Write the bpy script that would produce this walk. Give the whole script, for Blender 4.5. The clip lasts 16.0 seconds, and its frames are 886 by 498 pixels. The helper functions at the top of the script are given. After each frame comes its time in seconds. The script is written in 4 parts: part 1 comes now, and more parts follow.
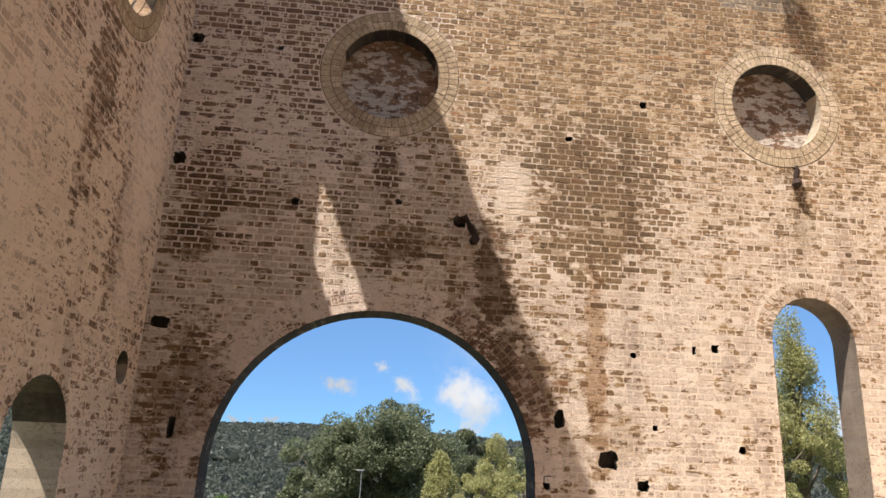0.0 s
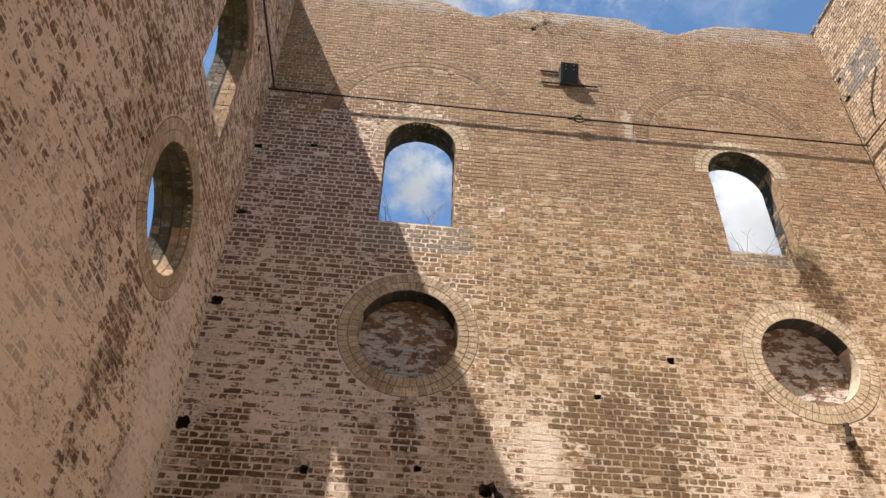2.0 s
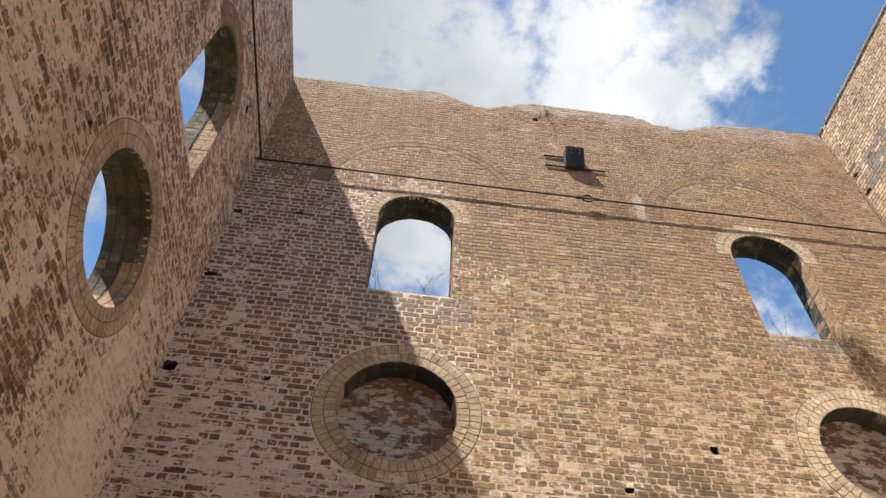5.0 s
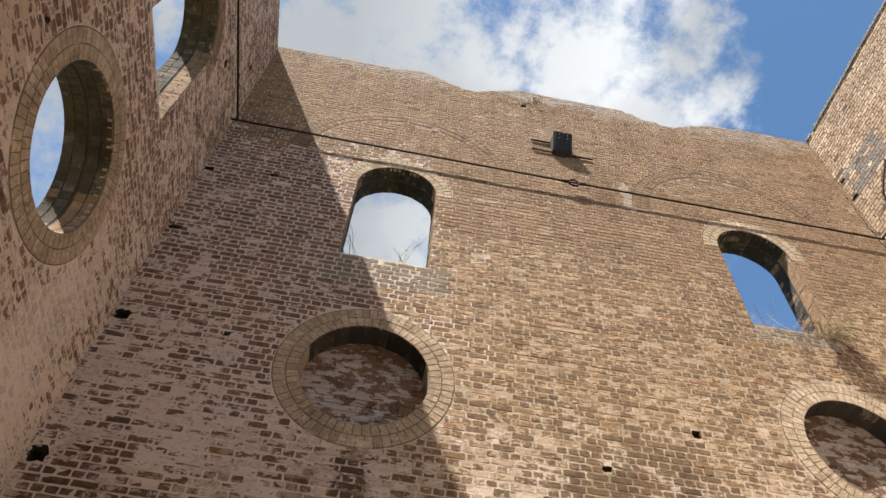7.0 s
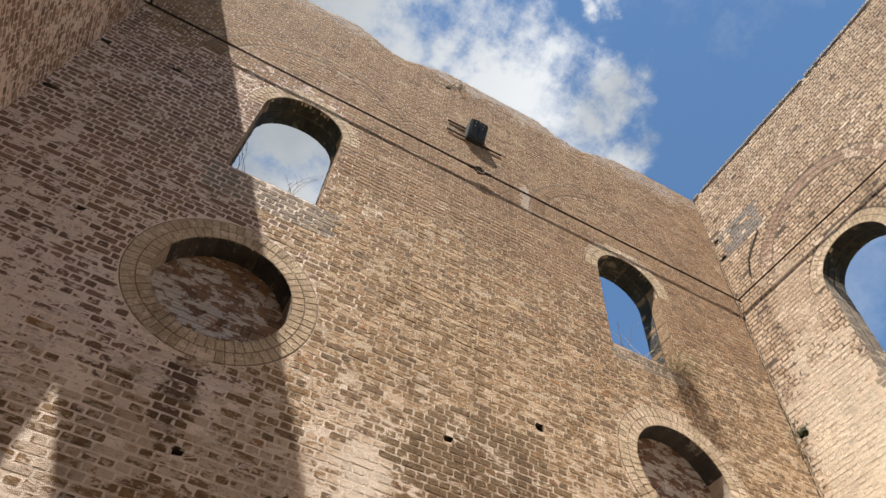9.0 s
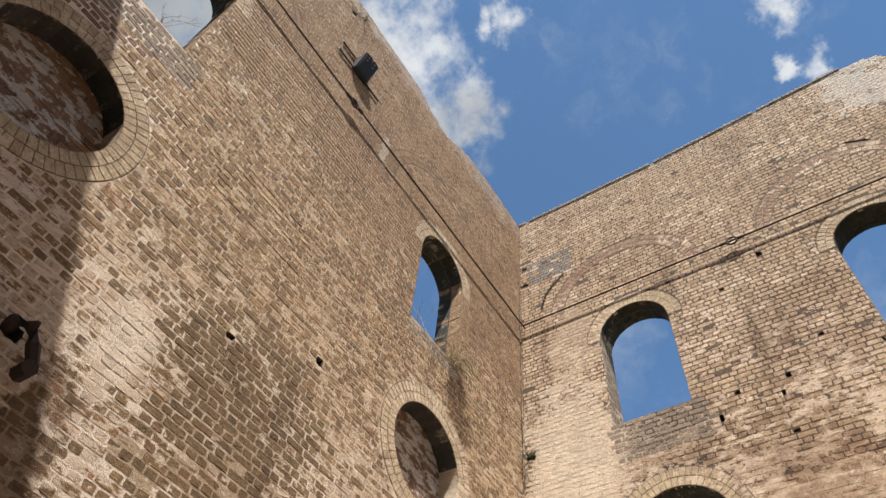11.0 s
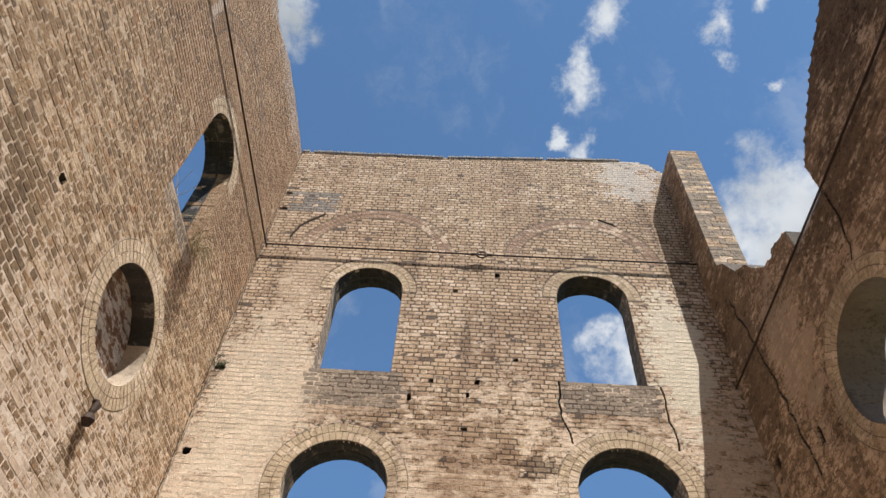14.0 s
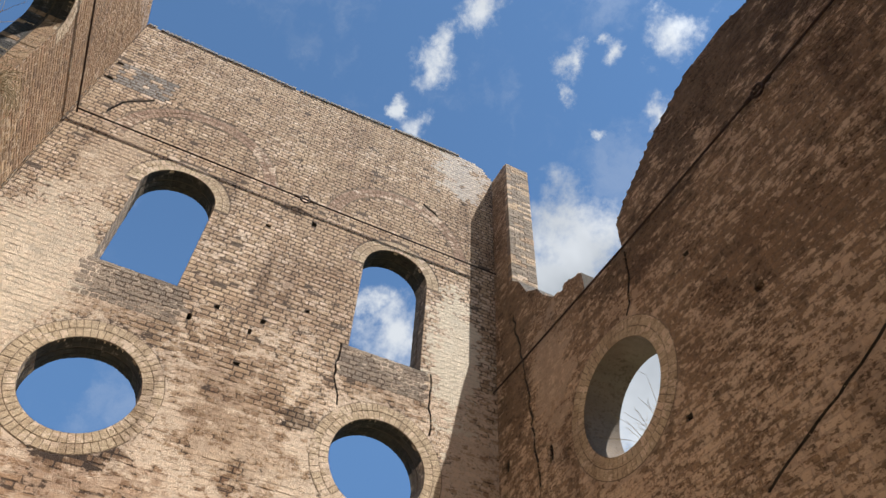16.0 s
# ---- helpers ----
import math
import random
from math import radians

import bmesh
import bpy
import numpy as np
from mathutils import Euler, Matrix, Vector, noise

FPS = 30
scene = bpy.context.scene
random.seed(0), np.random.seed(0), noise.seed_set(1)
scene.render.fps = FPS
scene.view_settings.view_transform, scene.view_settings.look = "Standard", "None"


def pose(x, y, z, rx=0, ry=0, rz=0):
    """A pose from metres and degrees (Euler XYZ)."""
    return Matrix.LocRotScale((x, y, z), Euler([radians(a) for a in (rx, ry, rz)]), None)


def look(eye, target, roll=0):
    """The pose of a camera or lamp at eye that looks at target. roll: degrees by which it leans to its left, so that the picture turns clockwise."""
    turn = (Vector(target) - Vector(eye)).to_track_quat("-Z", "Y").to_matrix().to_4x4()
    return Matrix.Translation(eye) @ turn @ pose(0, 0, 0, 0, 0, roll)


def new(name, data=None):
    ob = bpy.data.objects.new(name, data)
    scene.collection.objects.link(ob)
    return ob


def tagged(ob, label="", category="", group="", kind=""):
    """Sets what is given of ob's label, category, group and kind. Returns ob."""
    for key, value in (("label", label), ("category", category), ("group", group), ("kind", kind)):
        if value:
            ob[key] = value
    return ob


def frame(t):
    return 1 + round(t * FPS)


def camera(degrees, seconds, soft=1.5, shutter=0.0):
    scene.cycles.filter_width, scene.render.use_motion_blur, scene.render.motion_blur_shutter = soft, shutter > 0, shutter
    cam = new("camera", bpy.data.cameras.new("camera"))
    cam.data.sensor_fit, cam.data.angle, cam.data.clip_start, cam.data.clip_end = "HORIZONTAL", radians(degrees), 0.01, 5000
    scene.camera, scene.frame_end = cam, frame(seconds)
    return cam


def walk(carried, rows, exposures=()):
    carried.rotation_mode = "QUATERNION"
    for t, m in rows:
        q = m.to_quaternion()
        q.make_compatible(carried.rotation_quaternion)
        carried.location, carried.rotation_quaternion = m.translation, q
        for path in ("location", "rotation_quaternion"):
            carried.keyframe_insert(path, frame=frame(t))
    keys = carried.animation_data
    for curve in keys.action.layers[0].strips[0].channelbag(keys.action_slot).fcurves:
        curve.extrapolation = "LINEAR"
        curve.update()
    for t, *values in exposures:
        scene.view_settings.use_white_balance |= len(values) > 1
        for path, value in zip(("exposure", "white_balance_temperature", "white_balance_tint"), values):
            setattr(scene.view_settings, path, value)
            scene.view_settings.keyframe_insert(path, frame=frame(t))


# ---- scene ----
cam = camera(64.7, 16.0)
PATH = [
    (0, (2.716, -8.721, 1.827), (2.904, -6.808, 2.379), 2.5),
    (0.5, (2.628, -8.663, 1.761), (2.807, -6.805, 2.482), 2.2),
    (1, (2.6, -8.573, 1.8), (2.767, -6.772, 2.653), 2.2),
    (1.5, (2.605, -8.399, 1.855), (2.746, -6.703, 2.905), 2.2),
    (2, (2.59, -8.206, 1.859), (2.698, -6.636, 3.093), 2.4),
    (2.5, (2.541, -7.93, 1.868), (2.633, -6.445, 3.204), 2.6),
    (3, (2.541, -7.623, 1.861), (2.632, -6.159, 3.221), 2.7),
    (3.5, (2.586, -7.303, 1.831), (2.699, -5.875, 3.227), 2.9),
    (3.7, (2.586, -7.164, 1.838), (2.698, -5.774, 3.272), 2.9),
    (6, (2.763, -5.911, 1.753), (2.842, -4.69, 3.335), 3.8),
    (6.5, (2.766, -5.748, 1.741), (2.878, -4.541, 3.333), 4.1),
    (7, (2.77, -5.581, 1.738), (2.917, -4.386, 3.335), 4.3),
    (7.5, (2.78, -5.412, 1.696), (2.963, -4.229, 3.297), 4.4),
    (8, (2.798, -5.245, 1.671), (3.062, -4.083, 3.277), 4.7),
    (8.5, (2.832, -5.093, 1.641), (3.187, -3.964, 3.253), 5.1),
    (9, (2.86, -4.947, 1.604), (3.328, -3.872, 3.224), 5.6),
    (9.5, (2.836, -4.835, 1.546), (3.447, -3.849, 3.175), 6.2),
    (9.6, (2.81, -4.796, 1.531), (3.459, -3.839, 3.163), 5.8),
    (9.7, (2.804, -4.761, 1.537), (3.475, -3.82, 3.169), 6.3),
    (11.8, (2.831, -4.16, 1.467), (3.858, -3.532, 3.065), 5.3),
    (12, (2.846, -4.143, 1.453), (3.889, -3.542, 3.05), 5.2),
    (12.5, (2.875, -4.06, 1.434), (3.996, -3.633, 3.034), 5.4),
    (13, (2.853, -3.958, 1.41), (4.023, -3.709, 3.013), 5.3),
    (13.5, (2.838, -3.83, 1.386), (4.036, -3.702, 2.983), 5.0),
    (14, (2.812, -3.727, 1.372), (4.044, -3.671, 2.947), 4.8),
    (14.5, (2.797, -3.61, 1.348), (4.07, -3.634, 2.89), 4.6),
    (15, (2.811, -3.522, 1.361), (4.094, -3.712, 2.884), 4.2),
    (15.5, (2.781, -3.415, 1.335), (4.032, -3.773, 2.854), 3.8),
    (16, (2.776, -3.348, 1.345), (3.965, -3.868, 2.867), 3.4),
]
walk(cam, [(t, look(eye, target, roll)) for t, eye, target, roll in PATH], [(0, 1.86, 6600, 12), (3.5, 1.96, 6600, 11), (7.5, 1.80, 6500, 10), (9.5, 1.66, 6480, 10), (12.5, 1.47, 6380, 10), (16, 1.49, 6250, 10)])

# ---------------------------------------------------------------- light
TO_SUN = Vector((-0.42, -0.315, 1.0)).normalized()
SUN_ELEV = math.asin(TO_SUN.z)
sun = new("sun", bpy.data.lights.new("sun", "SUN"))
sun.data.energy, sun.data.angle, sun.data.color = 2.9, radians(0.53), (1.0, 0.94, 0.86)
sun.matrix_world = look((0, 0, 40), Vector((0, 0, 40)) - TO_SUN)


def sky_world():
    w = bpy.data.worlds.new("sky")
    w.use_nodes = True
    scene.world = w
    nt = w.node_tree
    n, l = nt.nodes, nt.links
    n.clear()
    out, bg = n.new("ShaderNodeOutputWorld"), n.new("ShaderNodeBackground")
    sky = n.new("ShaderNodeTexSky")
    sky.sky_type, sky.sun_disc = "NISHITA", False
    sky.sun_elevation, sky.sun_rotation = SUN_ELEV, math.atan2(TO_SUN.x, TO_SUN.y)
    sky.altitude, sky.air_density, sky.dust_density, sky.ozone_density = 2500, 0.58, 0.01, 0.9
    co = n.new("ShaderNodeTexCoord")
    warp = n.new("ShaderNodeTexNoise")
    warp.inputs["Scale"].default_value, warp.inputs["Detail"].default_value, warp.inputs["Roughness"].default_value = 9, 8, 0.62
    l.new(co.outputs["Generated"], warp.inputs["Vector"])
    sub = n.new("ShaderNodeVectorMath")
    sub.operation = "MULTIPLY_ADD"
    sub.inputs[1].default_value, sub.inputs[2].default_value = (0.085, 0.085, 0.06), (-0.0425, -0.0425, -0.03)
    l.new(warp.outputs["Color"], sub.inputs[0])
    puff = n.new("ShaderNodeTexNoise")
    puff.inputs["Scale"].default_value, puff.inputs["Detail"].default_value, puff.inputs["Roughness"].default_value = 30, 6, 0.6
    l.new(co.outputs["Generated"], puff.inputs["Vector"])
    sub2 = n.new("ShaderNodeVectorMath")
    sub2.operation = "MULTIPLY_ADD"
    sub2.inputs[1].default_value, sub2.inputs[2].default_value = (0.055, 0.055, 0.055), (-0.0275, -0.0275, -0.0275)
    l.new(puff.outputs["Color"], sub2.inputs[0])
    both = n.new("ShaderNodeVectorMath")
    l.new(sub.outputs[0], both.inputs[0])
    l.new(sub2.outputs[0], both.inputs[1])
    add = n.new("ShaderNodeVectorMath")
    l.new(co.outputs["Generated"], add.inputs[0])
    l.new(both.outputs[0], add.inputs[1])
    # cumulus: direction to the middle of each puff, and its size
    puffs = ((0.01, 0.73, 0.69, 0.085), (0.0, 0.60, 0.80, 0.14), (-0.02, 0.50, 0.866, 0.13), (0.44, 0.65, 0.62, 0.12),
             (-0.12, 0.40, 0.91, 0.2), (-0.05, 0.30, 0.95, 0.15), (-0.33, 0.37, 0.87, 0.1), (0.07, 0.42, 0.90, 0.17), (0.2, 0.40, 0.89, 0.13), (0.29, 0.38, 0.875, 0.11), (0.36, 0.36, 0.86, 0.075),
             (0.116, 0.33, 0.938, 0.1), (0.20, 0.33, 0.924, 0.12), (0.32, 0.31, 0.895, 0.085), (0.326, 0.242, 0.914, 0.07), (0.385, 0.315, 0.866, 0.072), (0.35, 0.275, 0.895, 0.07),
             (0.272, 0.150, 0.95, 0.045), (0.255, 0.185, 0.95, 0.03),
             (0.411, -0.145, 0.90, 0.042), (0.38, -0.14, 0.912, 0.035), (0.327, -0.169, 0.93, 0.045), (0.485, -0.163, 0.859, 0.034), (0.475, -0.126, 0.871, 0.022),
             (0.32, -0.322, 0.891, 0.036), (0.353, -0.332, 0.875, 0.026), (0.274, -0.359, 0.892, 0.028), (0.212, -0.407, 0.889, 0.05), (0.308, -0.438, 0.845, 0.034), (0.367, -0.397, 0.841, 0.02),
             (0.512, -0.415, 0.752, 0.104), (0.545, -0.42, 0.725, 0.115), (0.585, -0.54, 0.605, 0.18), (0.69, -0.19, 0.70, 0.04), (0.70, -0.24, 0.67, 0.085), (0.735, -0.26, 0.625, 0.08),
             (-0.058, 0.995, 0.083, 0.022), (-0.04, 0.995, 0.085, 0.022), (0.018, 0.994, 0.104, 0.016), (0.055, 0.995, 0.086, 0.026), (0.125, 0.989, 0.080, 0.05),
             (-0.176, 0.984, 0.027, 0.013), (-0.152, 0.988, 0.027, 0.011), (-0.126, 0.992, 0.027, 0.013),
             # the last seven lie out of view, added to fill the shaded walls
             (0.15, 0.985, 0.060, 0.06), (0.15, 0.989, 0.03, 0.04), (0.576, 0.815, 0.05, 0.05), (-0.68, 0.25, 0.70, 0.48), (-0.3, -0.8, 0.55, 0.5), (-0.36, -0.15, 0.92, 0.45), (0.2, -0.82, 0.54, 0.4), (0.6, -0.78, 0.2, 0.3), (-0.9, -0.2, 0.4, 0.4), (-0.75, 0.6, 0.3, 0.3))
    top = None
    for x, y, z, r in puffs:
        d = n.new("ShaderNodeVectorMath")
        d.operation = "DISTANCE"
        l.new(add.outputs[0], d.inputs[0])
        d.inputs[1].default_value = Vector((x, y, z)).normalized()
        m = n.new("ShaderNodeMath")
        m.operation = "MULTIPLY_ADD"
        m.inputs[1].default_value, m.inputs[2].default_value = -1 / r, 1.08 if r > 0.1 else 0.74
        l.new(d.outputs["Value"], m.inputs[0])
        if top is None:
            top = m
            continue
        mx = n.new("ShaderNodeMath")
        mx.operation = "MAXIMUM"
        l.new(top.outputs[0], mx.inputs[0])
        l.new(m.outputs[0], mx.inputs[1])
        top = mx
    ramp = n.new("ShaderNodeMapRange")
    ramp.interpolation_type = "SMOOTHSTEP"
    ramp.inputs["From Min"].default_value, ramp.inputs["From Max"].default_value = 0.0, 0.9
    wisp = n.new("ShaderNodeTexNoise")
    wisp.inputs["Scale"].default_value, wisp.inputs["Detail"].default_value, wisp.inputs["Roughness"].default_value = 19, 9, 0.66
    l.new(co.outputs["Generated"], wisp.inputs["Vector"])
    torn = n.new("ShaderNodeMath")
    torn.operation = "MULTIPLY_ADD"
    torn.inputs[1].default_value = 1.9
    l.new(wisp.outputs["Fac"], torn.inputs[0])
    less = n.new("ShaderNodeMath")
    less.operation = "SUBTRACT"
    less.inputs[1].default_value = 0.86
    l.new(top.outputs[0], less.inputs[0])
    l.new(less.outputs[0], torn.inputs[2])
    l.new(torn.outputs[0], ramp.inputs["Value"])
    soft = n.new("ShaderNodeTexNoise")
    soft.inputs["Scale"].default_value, soft.inputs["Detail"].default_value = 5, 4
    l.new(co.outputs["Generated"], soft.inputs["Vector"])
    cloud = n.new("ShaderNodeMix")
    cloud.data_type = "RGBA"
    cloud.inputs["A"].default_value, cloud.inputs["B"].default_value = (1.0, 1.1, 1.19, 1), (2.3, 2.38, 2.45, 1)
    sr = n.new("ShaderNodeMapRange")
    sr.inputs["From Min"].default_value, sr.inputs["From Max"].default_value = 0.22, 0.52
    l.new(soft.outputs["Fac"], sr.inputs["Value"])
    # the big cloud is greyer on its western side
    xyz = n.new("ShaderNodeSeparateXYZ")
    l.new(co.outputs["Generated"], xyz.inputs[0])
    west = n.new("ShaderNodeMapRange")
    west.inputs["From Min"].default_value, west.inputs["From Max"].default_value = -0.1, 0.24
    west.inputs["To Min"].default_value = 0.2
    l.new(xyz.outputs[0], west.inputs["Value"])
    lit = n.new("ShaderNodeMath")
    lit.operation = "MULTIPLY"
    l.new(sr.outputs[0], lit.inputs[0])
    l.new(west.outputs[0], lit.inputs[1])
    l.new(lit.outputs[0], cloud.inputs["Factor"])
    mix = n.new("ShaderNodeMix")
    mix.data_type = "RGBA"
    veil = n.new("ShaderNodeTexNoise")
    veil.inputs["Scale"].default_value, veil.inputs["Detail"].default_value, veil.inputs["Roughness"].default_value = 5.5, 7, 0.6
    l.new(add.outputs[0], veil.inputs["Vector"])
    thin = n.new("ShaderNodeMapRange")
    thin.interpolation_type = "SMOOTHSTEP"
    thin.inputs["From Min"].default_value, thin.inputs["From Max"].default_value = 0.5, 0.72
    thin.inputs["To Max"].default_value = 0.2
    l.new(veil.outputs["Fac"], thin.inputs["Value"])
    over = n.new("ShaderNodeMath")
    over.operation = "MAXIMUM"
    l.new(ramp.outputs[0], over.inputs[0])
    l.new(thin.outputs[0], over.inputs[1])
    l.new(over.outputs[0], mix.inputs["Factor"])
    tint = n.new("ShaderNodeMix")
    tint.data_type, tint.blend_type = "RGBA", "MULTIPLY"
    tint.inputs["Factor"].default_value, tint.inputs["B"].default_value = 1.0, (0.90, 1.06, 1.0, 1)
    deep = n.new("ShaderNodeMix")
    deep.data_type = "RGBA"
    deep.inputs["A"].default_value, deep.inputs["B"].default_value = (0.125, 0.21, 0.285, 1), (0.84, 1.0, 0.96, 1)
    rise = n.new("ShaderNodeMapRange")
    rise.inputs["From Min"].default_value, rise.inputs["From Max"].default_value = 0.0, 0.55
    l.new(xyz.outputs[2], rise.inputs["Value"])
    l.new(rise.outputs[0], deep.inputs["Factor"])
    l.new(deep.outputs["Result"], tint.inputs["B"])
    l.new(sky.outputs[0], tint.inputs["A"])
    l.new(tint.outputs["Result"], mix.inputs["A"])
    # clouds close to the sun are brightened, as forward scatter, to add fill light
    sunward = n.new("ShaderNodeVectorMath")
    sunward.operation = "DOT_PRODUCT"
    sunward.inputs[1].default_value = TO_SUN
    l.new(co.outputs["Generated"], sunward.inputs[0])
    glow = n.new("ShaderNodeMapRange")
    glow.interpolation_type = "SMOOTHSTEP"
    glow.inputs["From Min"].default_value, glow.inputs["From Max"].default_value = 0.78, 0.97
    glow.inputs["To Min"].default_value, glow.inputs["To Max"].default_value = 1.0, 3.4
    l.new(sunward.outputs["Value"], glow.inputs["Value"])
    bright = n.new("ShaderNodeVectorMath")
    bright.operation = "SCALE"
    l.new(cloud.outputs["Result"], bright.inputs[0])
    l.new(glow.outputs[0], bright.inputs["Scale"])
    l.new(bright.outputs[0], mix.inputs["B"])
    l.new(mix.outputs["Result"], bg.inputs["Color"])
    bg.inputs["Strength"].default_value = 0.116
    l.new(bg.outputs[0], out.inputs[0])


sky_world()


# ---------------------------------------------------------------- materials
class Nodes:
    """Short spellings for building one material."""

    def __init__(self, name, rough=0.9):
        self.m = bpy.data.materials.new(name)
        self.m.use_nodes = True
        self.t = self.m.node_tree
        self.b = self.t.nodes["Principled BSDF"]
        self.b.inputs["Roughness"].default_value = rough
        self.pos = self.t.nodes.new("ShaderNodeNewGeometry").outputs["Position"]

    def link(self, a, b):
        self.t.links.new(a, b)

    def put(self, v, sock):
        if isinstance(v, (int, float)):
            sock.default_value = v
        elif isinstance(v, tuple):
            sock.default_value = v if len(v) == 4 else (*v, 1)
        else:
            self.link(v, sock)

    def noise(self, scale, detail=3, rough=0.55, stretch=(1, 1, 1), shift=(0, 0, 0), out="Fac"):
        mp = self.t.nodes.new("ShaderNodeMapping")
        mp.inputs["Scale"].default_value, mp.inputs["Location"].default_value = stretch, shift
        self.link(self.pos, mp.inputs["Vector"])
        x = self.t.nodes.new("ShaderNodeTexNoise")
        x.inputs["Scale"].default_value, x.inputs["Detail"].default_value, x.inputs["Roughness"].default_value = scale, detail, rough
        self.link(mp.outputs[0], x.inputs["Vector"])
        return x.outputs[out]

    def math(self, op, a, b=0.0, c=0.0):
        x = self.t.nodes.new("ShaderNodeMath")
        x.operation = op
        for v, s in zip((a, b, c), x.inputs):
            self.put(v, s)
        return x.outputs[0]

    def span(self, v, a, b, c=0.0, d=1.0, smooth=True):
        x = self.t.nodes.new("ShaderNodeMapRange")
        x.interpolation_type = "SMOOTHSTEP" if smooth else "LINEAR"
        for q, s in zip((v, a, b, c, d), list(x.inputs)[:5]):
            self.put(q, s)
        return x.outputs[0]

    def mix(self, f, a, b, how="MIX"):
        x = self.t.nodes.new("ShaderNodeMix")
        x.data_type, x.blend_type = "RGBA", how
        self.put(f, x.inputs[0])
        self.put(a, x.inputs[6])
        self.put(b, x.inputs[7])
        return x.outputs[2]

    def ramp(self, v, stops):
        x = self.t.nodes.new("ShaderNodeValToRGB")
        while len(x.color_ramp.elements) < len(stops):
            x.color_ramp.elements.new(0.5)
        for e, (p, c) in zip(x.color_ramp.elements, stops):
            e.position, e.color = p, (*c, 1)
        self.put(v, x.inputs[0])
        return x.outputs[0]

    def each(self):
        """A random number for each piece, whether an object or an island of a joined mesh."""
        o = self.t.nodes.new("ShaderNodeObjectInfo").outputs["Random"]
        g = self.t.nodes.new("ShaderNodeNewGeometry").outputs["Random Per Island"]
        return self.math("FRACT", self.math("MULTIPLY_ADD", o, 7.31, g))

    def axis(self, k):
        s = self.t.nodes.new("ShaderNodeSeparateXYZ")
        self.link(self.pos, s.inputs[0])
        return s.outputs[k]

    def bump(self, height, strength, distance):
        x = self.t.nodes.new("ShaderNodeBump")
        x.inputs["Strength"].default_value, x.inputs["Distance"].default_value = strength, distance
        self.link(height, x.inputs["Height"])
        self.link(x.outputs[0], self.b.inputs["Normal"])

    def done(self, colour):
        self.put(colour, self.b.inputs["Base Color"])
        return self.m


def masonry(name, stops, wash, low, high, z0, z1, mortar=None, piece=0.16, soot=0.5, shift=(0, 0, 0), stains=(), wear=1.0, blotch=0.8, upper=None, pits=0.5):
    """Old brick or its mortar, with what is left of a limewash: its share runs from low at z0 to high at z1.
    stains: marks of their own shape, as (x, y, z), half sizes, colour, strength."""
    k = Nodes(name, 0.92)
    if mortar:
        base = k.mix(k.noise(14, 4), mortar, tuple(0.62 * c for c in mortar))
        rnd = 0.5
    else:
        rnd = k.each()
        base = k.ramp(rnd, stops)
        mean = stops[len(stops) // 2][1]
        base = k.mix(k.math("MULTIPLY", k.noise(1.1, 3, shift=shift), 0.8), base, tuple(0.62 * c for c in mean))
        base = k.mix(k.math("MULTIPLY", k.span(k.noise(13, 4, 0.65), 0.42, 0.68), 0.55), base, tuple(1.15 * c + 0.01 for c in mean))
    fine = k.noise(60, 4, 0.7)
    base = k.mix(0.85, base, k.ramp(fine, ((0.22, (0.50, 0.47, 0.45)), (0.75, (1.2, 1.18, 1.15)))), "MULTIPLY")
    # limewash and plaster remains
    big, mid = k.noise(0.5, 3, shift=shift), k.noise(2.1, 4, 0.6, stretch=(1, 1, 1.5), shift=shift)
    patch, small = k.noise(5.5, 5, 0.7, stretch=(1, 1, 2.0), shift=shift), k.noise(26, 4, 0.7)
    share = k.span(k.axis(2), z0, z1, low, high)
    v = k.math("ADD", k.math("MULTIPLY", big, 0.5), k.math("MULTIPLY", mid, 0.6))
    v = k.math("ADD", v, k.math("MULTIPLY_ADD", patch, blotch, 0.5 * (0.8 - blotch)))
    v = k.math("ADD", v, k.math("MULTIPLY", small, 0.4))
    v = k.math("ADD", v, k.math("MULTIPLY", k.math("SUBTRACT", rnd, 0.5), piece))
    v = k.math("ADD", k.math("SUBTRACT", v, 1.15), share)
    # marks: where the brick lies bare or wet, and where plaster clings
    holds = []
    for at, half, colour, much in stains:
        m = k.t.nodes.new("ShaderNodeMapping")
        m.inputs["Location"].default_value = tuple(-p / h for p, h in zip(at, half))
        m.inputs["Scale"].default_value = tuple(1 / h for h in half)
        k.link(k.pos, m.inputs["Vector"])
        d = k.t.nodes.new("ShaderNodeVectorMath")
        d.operation = "LENGTH"
        k.link(m.outputs[0], d.inputs[0])
        light = max(colour) >= 0.5
        e = k.math("ADD", d.outputs["Value"], k.math("MULTIPLY", k.math("SUBTRACT", k.math("ADD", mid, patch), 1.0), 3.0 if light else 2.2))
        holds.append(k.math("MULTIPLY", k.span(e, 0.95 if light else 1.05, 0.78 if light else 0.6), much))
        if max(colour) < 0.4:
            v = k.math("MULTIPLY_ADD", holds[-1], -0.22, v)
    cover = k.span(v, -0.035, 0.045)
    pale = k.mix(k.noise(3.1, 4, shift=(5, 1, 2)), wash, tuple(c * (1 - wear * f) for c, f in zip(wash, (0.30, 0.34, 0.36))))
    if upper:
        # the upper storey was washed in another tone
        pale = k.mix(k.span(k.axis(2), z0, z1), pale, upper)
    pale = k.mix(k.math("MULTIPLY", k.span(k.noise(34, 3, 0.7), 0.5, 0.72), 0.55 * wear), pale, tuple(0.45 * c for c in wash))
